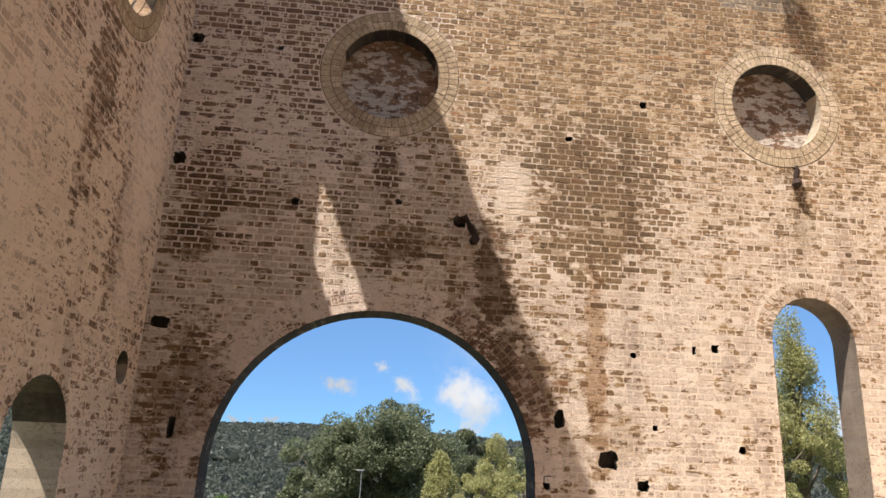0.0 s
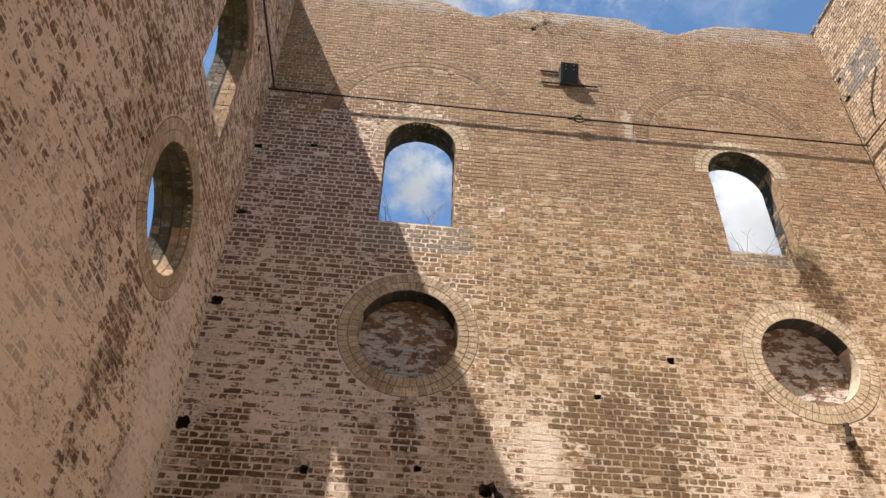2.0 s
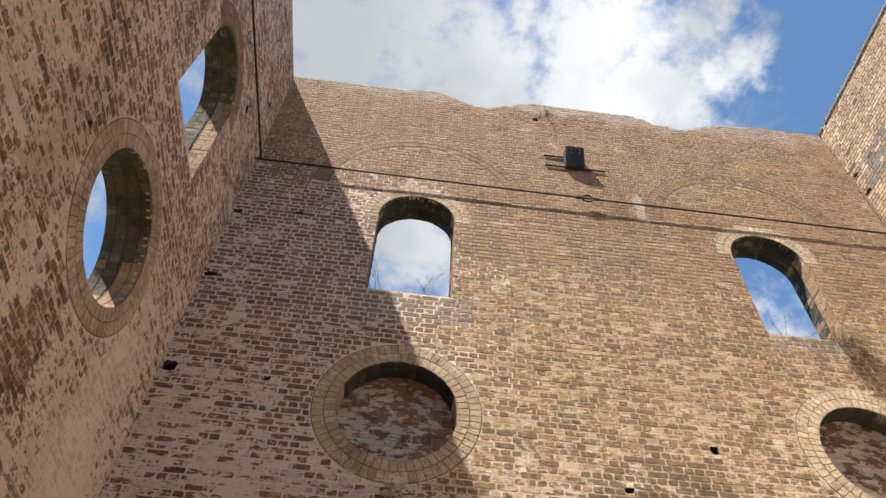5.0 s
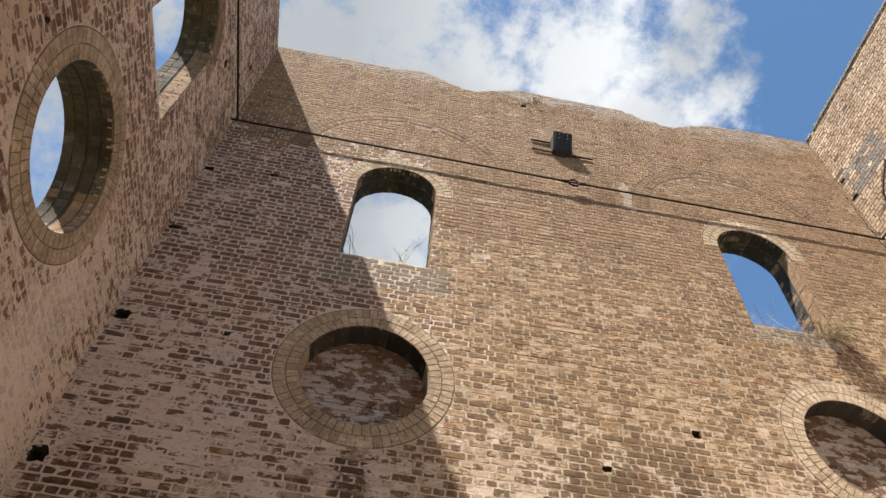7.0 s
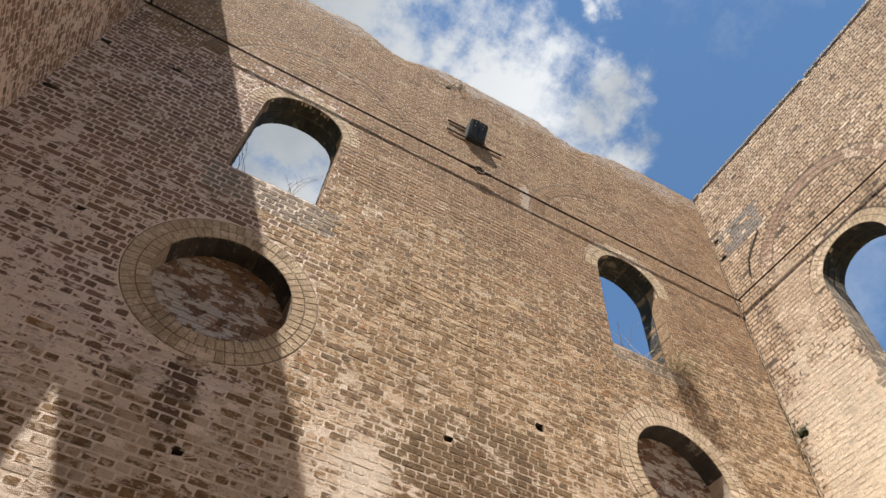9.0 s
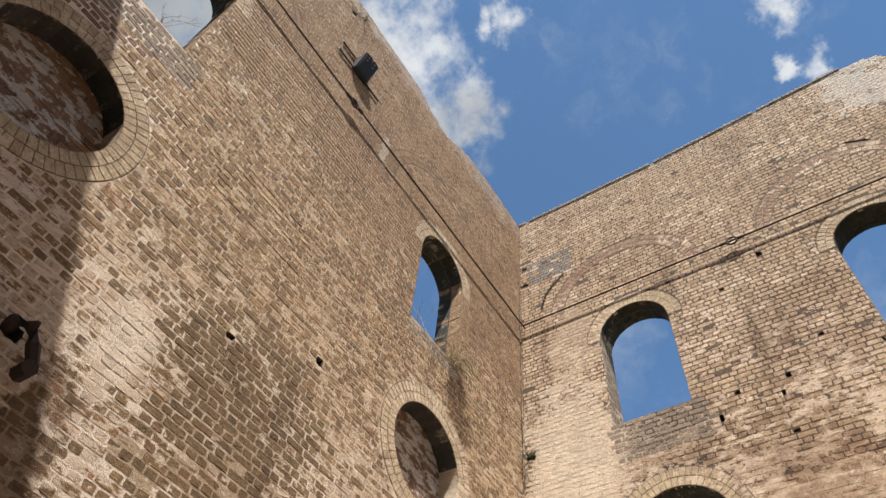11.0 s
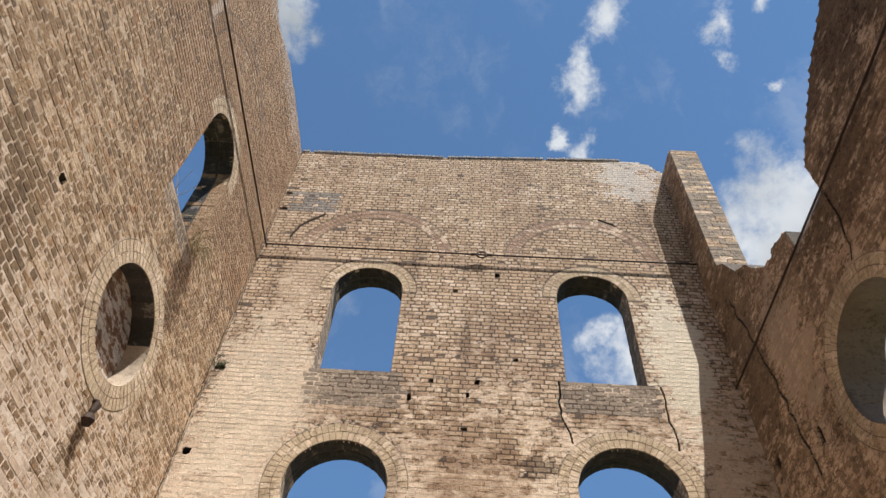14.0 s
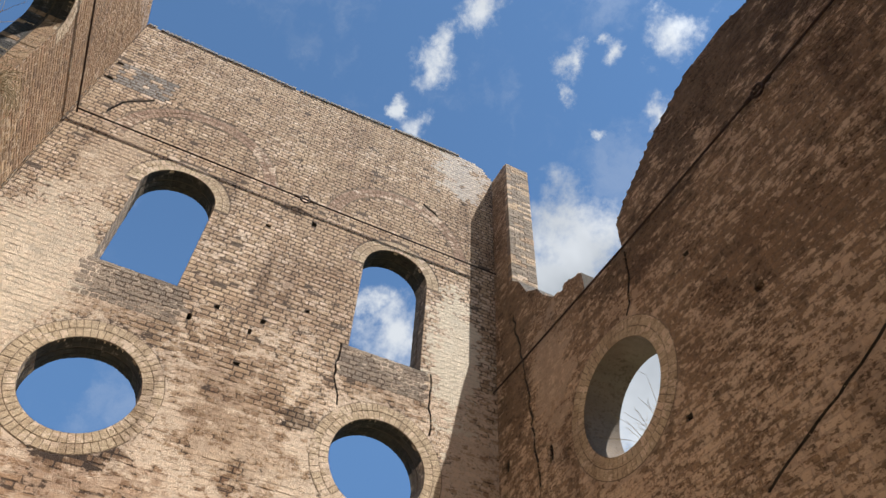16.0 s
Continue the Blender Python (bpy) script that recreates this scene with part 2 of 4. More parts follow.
    pale = k.mix(0.8, pale, k.ramp(rnd, ((0.0, (0.80, 0.78, 0.76)), (0.5, (1.0, 1.0, 1.0)), (1.0, (0.90, 0.86, 0.82)))), "MULTIPLY") if not mortar else pale
    base = k.mix(k.math("MULTIPLY", cover, 0.85 if mortar else 0.92), base, pale)
    # pits and lost flakes, darker than what lies round them
    flake = k.span(k.math("ADD", k.noise(15, 5, 0.72, stretch=(1, 1, 1.7), shift=(6, 2, 9)), k.math("MULTIPLY", k.noise(1.7, 2, shift=shift), 0.35)), 0.735, 0.80)
    base = k.mix(k.math("MULTIPLY", flake, pits), base, k.mix(1.0, base, (0.34, 0.27, 0.22), "MULTIPLY"))
    # soot and rain streaks
    streak = k.span(k.noise(1.6, 4, 0.6, stretch=(1, 1, 0.16), shift=(3, 7, 0)), 0.54, 0.72)
    base = k.mix(k.math("MULTIPLY", streak, soot), base, k.mix(0.8, base, (0.30, 0.24, 0.20), "MULTIPLY"))
    blot = k.span(k.noise(0.8, 5, 0.65, shift=(11, 4, 8)), 0.5, 0.7)
    base = k.mix(k.math("MULTIPLY", blot, soot * 0.8), base, k.mix(0.85, base, (0.45, 0.36, 0.30), "MULTIPLY"))
    for (at, half, colour, much), hold in zip(stains, holds):
        base = k.mix(hold, base, k.mix(0.6, base, colour, "MULTIPLY") if max(colour) < 0.5 else colour)
    k.bump(k.math("ADD", k.math("MULTIPLY", k.noise(38, 5, 0.7), 0.8), k.noise(140, 2)), 0.8, 0.012)
    return k.done(base)


TAN = ((0.0, (0.17, 0.105, 0.062)), (0.2, (0.32, 0.195, 0.105)), (0.5, (0.44, 0.28, 0.15)), (0.75, (0.37, 0.235, 0.13)), (0.93, (0.56, 0.40, 0.24)), (1.0, (0.38, 0.19, 0.10)))
RED = ((0.0, (0.13, 0.075, 0.052)), (0.3, (0.27, 0.155, 0.10)), (0.6, (0.35, 0.21, 0.135)), (0.85, (0.44, 0.28, 0.185)), (1.0, (0.18, 0.10, 0.075)))
UMBER = ((0.0, (0.15, 0.088, 0.056)), (0.25, (0.29, 0.175, 0.108)), (0.5, (0.42, 0.27, 0.17)), (0.8, (0.50, 0.325, 0.21)), (1.0, (0.28, 0.165, 0.105)))
EARTH = ((0.0, (0.10, 0.07, 0.042)), (0.3, (0.27, 0.18, 0.108)), (0.8, (0.42, 0.285, 0.175)), (1.0, (0.18, 0.115, 0.07)))
OCHRE = ((0.0, (0.13, 0.085, 0.06)), (0.12, (0.185, 0.11, 0.056)), (0.5, (0.29, 0.175, 0.082)), (0.8, (0.38, 0.24, 0.115)), (0.88, (0.40, 0.18, 0.08)), (1.0, (0.60, 0.45, 0.28)))
BROWN = ((0.0, (0.13, 0.08, 0.042)), (0.3, (0.22, 0.14, 0.068)), (0.6, (0.29, 0.19, 0.095)), (0.85, (0.25, 0.155, 0.078)), (1.0, (0.27, 0.125, 0.062)))
STRAW = ((0.0, (0.34, 0.21, 0.13)), (0.35, (0.54, 0.38, 0.24)), (0.7, (0.64, 0.475, 0.31)), (1.0, (0.48, 0.31, 0.19)))
CREAM = ((0.0, (0.48, 0.36, 0.235)), (0.5, (0.66, 0.52, 0.35)), (1.0, (0.58, 0.46, 0.31)))
GREY = ((0.0, (0.20, 0.155, 0.12)), (0.5, (0.33, 0.265, 0.20)), (1.0, (0.42, 0.33, 0.24)))
ROSE = ((0.0, (0.26, 0.155, 0.105)), (0.4, (0.38, 0.245, 0.17)), (0.75, (0.47, 0.32, 0.22)), (1.0, (0.32, 0.19, 0.135)))
SLATE = ((0.0, (0.20, 0.18, 0.165)), (0.5, (0.31, 0.285, 0.26)), (1.0, (0.42, 0.37, 0.32)))
MOSS_SHADE = ((0.0, (0.06, 0.05, 0.032)), (0.5, (0.11, 0.09, 0.058)), (1.0, (0.17, 0.135, 0.09)))
SOFFIT_SHADE = ((0.0, (0.028, 0.026, 0.024)), (0.5, (0.05, 0.046, 0.041)), (1.0, (0.095, 0.08, 0.065)))
ROSY, BUFF, PALE, FAWN = (0.88, 0.74, 0.64), (0.90, 0.75, 0.60), (0.86, 0.70, 0.53), (0.84, 0.71, 0.56)

# marks on the north wall: rain and rust runs, bared brick, plaster that still clings
N_MARKS = (((5.6, 0, 5.2), (0.95, 1, 1.15), (0.39, 0.30, 0.21), 0.7), ((2.77, 0, 5.5), (0.2, 1, 0.75), (0.2, 0.15, 0.11), 0.9), ((5.6, 0, 2.9), (0.17, 1, 1.6), (0.45, 0.27, 0.08), 1.0),
           ((4.22, 0, 3.95), (0.32, 1, 0.95), (0.18, 0.12, 0.095), 0.95), ((4.8, 0, 2.65), (0.5, 1, 0.6), (0.30, 0.2, 0.15), 0.8), ((0.44, 0, 4.2), (0.45, 1, 0.35), (0.22, 0.15, 0.12), 0.85), ((2.95, 0, 4.25), (0.45, 1, 0.2), (0.22, 0.15, 0.12), 0.9), ((8.95, 0, 8.0), (0.28, 1, 1.0), (0.30, 0.22, 0.15), 0.85),
           ((4.48, 0, 5.35), (0.25, 1, 0.5), (0.74, 0.62, 0.50), 0.7), ((0.5, 0, 5.0), (0.45, 1, 0.9), (0.24, 0.16, 0.125), 0.75), ((0.6, 0, 2.4), (0.6, 1, 0.9), (0.28, 0.19, 0.15), 0.7), ((4.42, 0, 3.1), (0.2, 1, 0.5), (0.2, 0.135, 0.105), 0.9),
           ((3.95, 0, 3.5), (0.3, 1, 0.45), (0.30, 0.21, 0.17), 0.6), ((8.62, 0, 5.2), (0.16, 1, 0.9), (0.42, 0.38, 0.24), 0.6),
           ((6.4, 0, 11.45), (0.09, 1, 0.5), (0.74, 0.68, 0.60), 0.35), ((5.75, 0, 2.0), (0.5, 1, 0.5), (0.40, 0.30, 0.16), 0.6),
           ((1.1, 0, 4.9), (0.8, 1, 0.35), (0.36, 0.26, 0.21), 0.6), ((3.1, 0, 4.45), (0.7, 1, 0.25), (0.34, 0.25, 0.20), 0.6),
           ((3.0, 0, 14.8), (3.4, 1, 0.4), (0.51, 0.46, 0.42), 0.35), ((7.8, 0, 14.75), (3.4, 1, 0.45), (0.51, 0.46, 0.42), 0.35))
# pale lime joints in the shaded corner, lightened to make up for weak fill
N_JOINTS = N_MARKS + (((0.9, 0, 8.0), (2.7, 1, 4.4), (0.82, 0.69, 0.58), 0.75),)
E_MARKS = (((10.86, -3.0, 5.2), (1, 1.9, 0.75), (0.42, 0.27, 0.17), 0.85), ((10.86, -2.5, 5.75), (1, 0.7, 0.3), (0.20, 0.16, 0.13), 0.8), ((10.86, -4.2, 6.4), (1, 0.9, 0.9), (0.46, 0.34, 0.22), 0.7), ((10.86, -2.3, 7.95), (1, 1.0, 0.55), (0.40, 0.32, 0.25), 0.8), ((10.86, -3.9, 7.2), (1, 0.9, 1.0), (0.48, 0.38, 0.28), 0.7),
           ((10.86, -6.0, 7.9), (1, 0.9, 0.5), (0.45, 0.36, 0.28), 0.7), ((10.86, -7.2, 9.2), (1, 0.5, 1.5), (0.72, 0.64, 0.50), 0.8),
           ((10.86, -7.2, 14.5), (1, 0.7, 0.9), (0.66, 0.62, 0.57), 0.5), ((10.86, -0.8, 8.0), (1, 0.75, 2.0), (0.74, 0.62, 0.47), 0.6),
           ((10.86, -4.9, 7.0), (1, 0.25, 0.2), (0.12, 0.11, 0.10), 0.8), ((10.86, -1.0, 10.5), (1, 0.5, 1.2), (0.55, 0.42, 0.30), 0.5))
W_MARKS = (((0, -2.4, 5.0), (1, 0.35, 1.2), (0.34, 0.25, 0.18), 0.75), ((0, -1.3, 3.9), (1, 0.25, 1.1), (0.36, 0.26, 0.20), 0.7), ((0, -3.4, 6.5), (1, 0.5, 1.2), (0.45, 0.33, 0.24), 0.6),
           ((0, -0.9, 5.0), (1, 0.5, 2.0), (0.86, 0.72, 0.60), 0.6), ((0, -4.0, 4.0), (1, 1.0, 1.5), (0.84, 0.68, 0.54), 0.5))
S_MARKS = (((5.2, -8, 10.1), (2.4, 1, 1.5), (0.26, 0.24, 0.23), 0.85), ((2.5, -8, 9.6), (2.2, 1, 1.6), (0.30, 0.27, 0.25), 0.8), ((10.3, -8, 9.0), (0.6, 1, 2.2), (0.30, 0.26, 0.23), 0.7), ((5.5, -8, 6.8), (1.2, 1, 0.7), (0.36, 0.26, 0.18), 0.4), ((7.2, -8, 8.5), (1.2, 1, 0.5), (0.30, 0.26, 0.22), 0.8), ((9.3, -8, 8.0), (0.5, 1, 1.2), (0.60, 0.46, 0.34), 0.5))

M = {
    "n_brick": masonry("brick_north", OCHRE, (0.74, 0.625, 0.53), 0.14, -0.12, 2.2, 8.6, piece=0.26, blotch=2.1, stains=N_MARKS, upper=(0.60, 0.43, 0.26)),
    # same brick as the rest, toned apart where the wall stands in shade
    "n_red": masonry("brick_north_shaded", RED, ROSY, 0.12, -0.12, 4.2, 8.8, piece=0.2, blotch=1.5, pits=0.6, soot=0.25, stains=N_MARKS, wear=0.4),
    "n_wash": masonry("limewashed_arch_north", RED, ROSY, 0.17, 0.12, 2.0, 4.0, piece=0.05, soot=0.3, pits=0.7, stains=N_MARKS, wear=0.7),
    "n_mortar": masonry("mortar_north", (), (0.78, 0.66, 0.55), 0.10, -0.2, 4.5, 9.0, (0.68, 0.53, 0.375), soot=0.3, stains=N_JOINTS, wear=0.5, blotch=1.1, upper=(0.64, 0.49, 0.33)),
    "l_brick": masonry("brick_west", UMBER, BUFF, 0.12, -0.08, 4.0, 8.8, piece=0.24, soot=0.4, stains=W_MARKS, wear=0.45, blotch=2.2, pits=0.8),
    "l_mortar": masonry("mortar_west", (), BUFF, 0.28, 0.14, 4.0, 9.5, (0.66, 0.53, 0.41), soot=0.4, stains=W_MARKS, wear=0.5, blotch=1.6, pits=0.8),
    "r_brick": masonry("brick_east", STRAW, PALE, 0.04, -0.12, 6.0, 12.0, soot=0.7, shift=(20, 3, 0), stains=E_MARKS, blotch=1.3),
    "r_mortar": masonry("mortar_east", (), PALE, 0.06, -0.25, 7.0, 11.5, (0.17, 0.12, 0.083), soot=0.6, shift=(20, 3, 0), stains=E_MARKS),
    "b_brick": masonry("brick_south", EARTH, (0.76, 0.58, 0.41), 0.04, -0.10, 3.0, 9.0, piece=0.14, soot=0.75, pits=0.85, shift=(9, 30, 0), blotch=2.2, stains=S_MARKS),
    "b_mortar": masonry("mortar_south", (), (0.62, 0.47, 0.34), 0.0, -0.1, 3.0, 11.0, (0.36, 0.26, 0.18), soot=0.7, pits=0.85, shift=(9, 30, 0), stains=S_MARKS),
    # darker tone of the reveal plaster, for the doorway and south oculus
    "dark_plaster": masonry("plaster_dark_tone", GREY, (0.24, 0.20, 0.16), 0.3, 0.25, 3.0, 11.0, soot=0.7, piece=0.0, shift=(4, 4, 1)),
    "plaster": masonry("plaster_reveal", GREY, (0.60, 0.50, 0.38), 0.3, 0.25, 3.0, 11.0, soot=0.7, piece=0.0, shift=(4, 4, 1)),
    "cream": masonry("brick_cream", CREAM, PALE, -0.08, -0.10, 3.0, 11.0, soot=0.6),
    "r_arch": masonry("brick_arch_east", ROSE, PALE, -0.02, -0.1, 4.0, 13.0, soot=0.4),
    "grey": masonry("brick_grey", GREY, PALE, -0.2, -0.25, 3.0, 11.0),
    "slate": masonry("brick_blue_grey", SLATE, PALE, -0.2, -0.25, 3.0, 11.0),
    "brown": masonry("brick_bare_brown", BROWN, FAWN, -0.12, -0.14, 3.0, 9.0, stains=N_MARKS),
    "tan": masonry("brick_plain_tan", TAN, (0.70, 0.56, 0.41), -0.13, -0.2, 3.0, 10.0, stains=N_MARKS),
    "infill": masonry("plaster_infill", RED, (0.78, 0.73, 0.67), 0.07, 0.0, 6.2, 7.6, soot=0.2, pits=0.0, wear=0.5, blotch=2.2, shift=(2, 2, 2), piece=0.03),
    "infill_joint": masonry("plaster_joint", (), (0.78, 0.73, 0.67), 0.07, 0.0, 6.2, 7.6, (0.42, 0.36, 0.31), soot=0.3, blotch=2.2, shift=(2, 2, 2)),
    # mortar in gaps and sockets, with their shade put into the colour
    "gap_shade": masonry("mortar_gap_shade", (), PALE, -0.3, -0.4, 3.0, 11.0, (0.11, 0.09, 0.07)),
    "ring_joint": masonry("mortar_rings", (), PALE, -0.1, -0.15, 3.0, 11.0, (0.27, 0.20, 0.135)),
    # soffit: the shade under the heads is put into the brick colour
    "soffit": masonry("brick_soffit", SOFFIT_SHADE, (0.26, 0.23, 0.20), -0.16, -0.16, 3.0, 11.0, soot=0.8, shift=(1, 8, 3)),
    # west soffits: the same shade in the colour, with a mossy brown tone
    "mossy_shade": masonry("brick_mossy_shade", MOSS_SHADE, (0.26, 0.23, 0.20), -0.16, -0.16, 3.0, 11.0, soot=0.8, shift=(1, 8, 3)),
    "reveal": masonry("brick_reveal", GREY, PALE, -0.12, -0.12, 3.0, 11.0, soot=0.7, shift=(1, 8, 3)),
}


def plain(name, colour, rough=0.6, metal=0.0, grain=20, depth=0.4):
    k = Nodes(name, rough)
    k.b.inputs["Metallic"].default_value = metal
    n1, n2 = k.noise(grain, 4, 0.65), k.noise(grain * 0.15, 3)
    c = k.mix(k.math("MULTIPLY", n1, depth), colour, tuple(0.35 * v for v in colour))
    c = k.mix(k.math("MULTIPLY", n2, depth), c, tuple(0.6 * v for v in colour))
    k.bump(n1, 0.4, 0.004)
    return k.done(c)


def leafy(name, dark, light):
    k = Nodes(name, 0.6)
    c = k.mix(k.each(), dark, light)
    c = k.mix(k.math("MULTIPLY", k.noise(0.5, 2), 0.6), c, tuple(0.6 * v for v in dark))
    # light passes through the leaves
    thin = k.t.nodes.new("ShaderNodeBsdfTranslucent")
    k.link(c, thin.inputs["Color"])
    both = k.t.nodes.new("ShaderNodeMixShader")
    both.inputs[0].default_value = 0.5
    k.link(k.b.outputs[0], both.inputs[1])
    k.link(thin.outputs[0], both.inputs[2])
    k.link(both.outputs[0], k.t.nodes["Material Output"].inputs["Surface"])
    return k.done(c)


def earth():
    k = Nodes("earth_and_grass", 0.95)
    v = k.span(k.noise(0.12, 5, 0.6), 0.4, 0.6)
    c = k.mix(v, (0.10, 0.10, 0.045), (0.05, 0.075, 0.025))
    c = k.mix(k.math("MULTIPLY", k.noise(9, 4), 0.6), c, (0.10, 0.09, 0.05))
    # far ground greyed like the woods; distance haze is put into its colour
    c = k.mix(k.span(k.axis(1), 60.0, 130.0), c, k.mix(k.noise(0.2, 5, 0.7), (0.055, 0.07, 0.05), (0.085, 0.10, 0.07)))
    k.bump(k.noise(6, 5), 0.5, 0.05)
    return k.done(c)


M.update({
    "rust": plain("rusted_iron", (0.055, 0.032, 0.022), 0.75, 0.4),
    "frame_grey": plain("grey_painted_steel", (0.028, 0.029, 0.032), 0.7, 0.0),
    "steel": plain("dark_painted_steel", (0.016, 0.017, 0.021), 0.7, 0.0),
    "twig": plain("dry_stems", (0.34, 0.26, 0.14), 0.85, 0.0, 40),
    "bark": plain("bark", (0.20, 0.16, 0.12), 0.9, 0.0, 6),
    "gum": leafy("gum_leaves", (0.11, 0.135, 0.068), (0.24, 0.26, 0.15)),
    "poplar": leafy("poplar_leaves", (0.28, 0.28, 0.10), (0.52, 0.49, 0.23)),
    "bush": leafy("bush_leaves", (0.05, 0.10, 0.02), (0.13, 0.20, 0.05)),
    # hill foliage paled and greyed, with the haze of distance in its colour
    "wood": leafy("far_wood", (0.068, 0.080, 0.066), (0.115, 0.127, 0.104)),
    "earth": earth(),
    "bounce_floor": plain("pale_bounce_floor", (0.80, 0.71, 0.59), 0.95, 0.0, 30, 0.25),
    "metal_pole": plain("grey_pole", (0.3, 0.3, 0.3), 0.5, 0.3),
})


# ---------------------------------------------------------------- mesh helpers
def linked(name, verts, faces, mats, parent=None, indices=None, smooth=False):
    me = bpy.data.meshes.new(name)
    me.from_pydata(verts, [], faces)
    for m in mats if isinstance(mats, (list, tuple)) else [mats]:
        me.materials.append(m)
    if indices is not None:
        me.polygons.foreach_set("material_index", np.asarray(indices, dtype=np.int32))
    if smooth:
        me.polygons.foreach_set("use_smooth", np.ones(len(me.polygons), dtype=bool))
    me.update()
    ob = new(name, me)
    ob.parent = parent
    return ob


def part(name, bm, material, parent, label="", smooth=False):
    me = bpy.data.meshes.new(name)
    bm.normal_update()
    bm.to_mesh(me)
    bm.free()
    me.materials.append(material)
    if smooth:
        me.polygons.foreach_set("use_smooth", np.ones(len(me.polygons), dtype=bool))
    ob = new(name, me)
    ob.parent = parent
    return tagged(ob, label)


def tube(points, radii, sides=8):
    """Vertices and faces of a round bar through the points."""
    verts, faces = [], []
    pts = [Vector(p) for p in points]
    for i, p in enumerate(pts):
        d = (pts[min(i + 1, len(pts) - 1)] - pts[max(i - 1, 0)]).normalized()
        a = d.orthogonal().normalized()
        b = d.cross(a)
        r = radii if isinstance(radii, (int, float)) else radii[i]
        for s in range(sides):
            q = 2 * math.pi * s / sides
            verts.append(p + r * (math.cos(q) * a + math.sin(q) * b))
    for i in range(len(pts) - 1):
        for s in range(sides):
            s2 = (s + 1) % sides
            faces.append((i * sides + s, i * sides + s2, (i + 1) * sides + s2, (i + 1) * sides + s))
    faces.append(tuple(range(sides))[::-1])
    faces.append(tuple((len(pts) - 1) * sides + s for s in range(sides)))
    return verts, faces


def gather(pieces):
    verts, faces = [], []
    for v, f in pieces:
        o = len(verts)
        verts += [tuple(p) for p in v]
        faces += [tuple(i + o for i in q) for q in f]
    return verts, faces


def boxed(bm, lo, hi, bevel=0.0):
    m = Matrix.Translation((Vector(lo) + Vector(hi)) / 2) @ Matrix.Diagonal((*(Vector(hi) - Vector(lo)), 1))
    made = bmesh.ops.create_cube(bm, size=1, matrix=m)["verts"]
    if bevel:
        bmesh.ops.bevel(bm, geom=list({e for v in made for e in v.link_edges}), offset=bevel, segments=2, affect="EDGES", profile=0.5)
    return bm


# ---------------------------------------------------------------- walls of brick
COURSE, JOINT, SINK, BITE = 0.0857, 0.011, 0.010, 0.07
W, D, THICK = 10.86, 8.0, 0.48


def circle(cu, cv, r, n=48):
    return [(cu + r * math.cos(2 * math.pi * i / n), cv + r * math.sin(2 * math.pi * i / n)) for i in range(n)]


def arched(cu, half, foot, spring, n=24):
    """A round-headed opening, anticlockwise from its lower left corner."""
    return [(cu - half, foot), (cu + half, foot)] + [(cu + half * math.cos(math.pi * i / n), spring + half * math.sin(math.pi * i / n)) for i in range(n + 1)]


def rect(u0, u1, v0, v1):
    return [(u0, v0), (u1, v0), (u1, v1), (u0, v1)]


def grown(loop, d):
    """The loop (anticlockwise) moved outwards by d."""
    out, n = [], len(loop)
    for i in range(n):
        a, p, b = Vector(loop[i - 1]), Vector(loop[i]), Vector(loop[(i + 1) % n])
        e, f = (p - a), (b - p)
        e, f = (e.normalized() if e.length > 1e-6 else f.normalized()), (f.normalized() if f.length > 1e-6 else e.normalized())
        na, nb = Vector((e.y, -e.x)), Vector((f.y, -f.x))
        m = (na + nb).normalized()
        out.append(tuple(p + m * d / max(0.4, m.dot(na))))
    return out


def crossings(loop, v):
    """The stretches of the row at height v that lie inside the loop."""
    xs = []
    for (a, b), (c, d) in zip(loop, loop[1:] + loop[:1]):
        if (b > v) != (d > v):
            xs.append(a + (v - b) / (d - b) * (c - a))
    xs.sort()
    return list(zip(xs[::2], xs[1::2]))


def without(spans, a, b):
    out = []
    for p, q in spans:
        if b <= p or a >= q:
            out.append((p, q))
            continue
        if a > p:
            out.append((p, a))
        if b < q:
            out.append((b, q))
    return out


class Wall:
    """A brick wall: local u along it, v up, w out of its face into the room."""

    def __init__(self, name, origin, along, inward, u0, u1, profile, bricks, mortar, label, thick=THICK):
        self.o, self.u, self.n = Vector(origin), Vector(along), Vector(inward)
        self.flip = self.u.cross(Vector((0, 0, 1))).dot(self.n) < 0
        self.name, self.u0, self.u1, self.profile, self.thick = name, u0, u1, profile, thick
        self.bricks, self.mortar, self.label = bricks, mortar, label
        self.loops, self.gaps, self.zones, self.cracks = [], [], [], []
        self.quads, self.proud, self.mats, self.lining, self.lining_mats = [], [], [], [], []
        self.slots = [bricks]
        self.fill = (3.5, 7.5, 0.0086, 0.0076)
        self.ring_spots, self.brick_spots, self.bands = [], [], []
        self.rng = random.Random(hash_of(name))

    def place(self, u, v, w):
        return self.o + self.u * u + self.n * w + Vector((0, 0, v))

    def slot(self, m):
        if m not in self.slots:
            self.slots.append(m)
        return self.slots.index(m)

    def opening(self, loop, depth=None, rings=0, ring_from=None, back=None, ring_mat=None, line=True, plaster=None):
        """A hole: through the wall, or depth deep with a back."""
        self.loops.append((loop, depth, back))
        self.gaps.append(loop if not rings else None)
        if line:
            self.line(loop, depth, ring_mat, plaster)

    def line(self, loop, depth, mat, plaster=None):
        t = depth or self.thick
        shade_slot, base_slot = self.slot(M["mossy_shade"] if self.name == "wall_west" else M["soffit"]), self.slot(mat or M["reveal"])
        mid = sum(p[1] for p in loop) / len(loop)
        outer = grown(loop, SINK + 0.02)
        closed, outs = loop + loop[:1], outer + outer[:1]
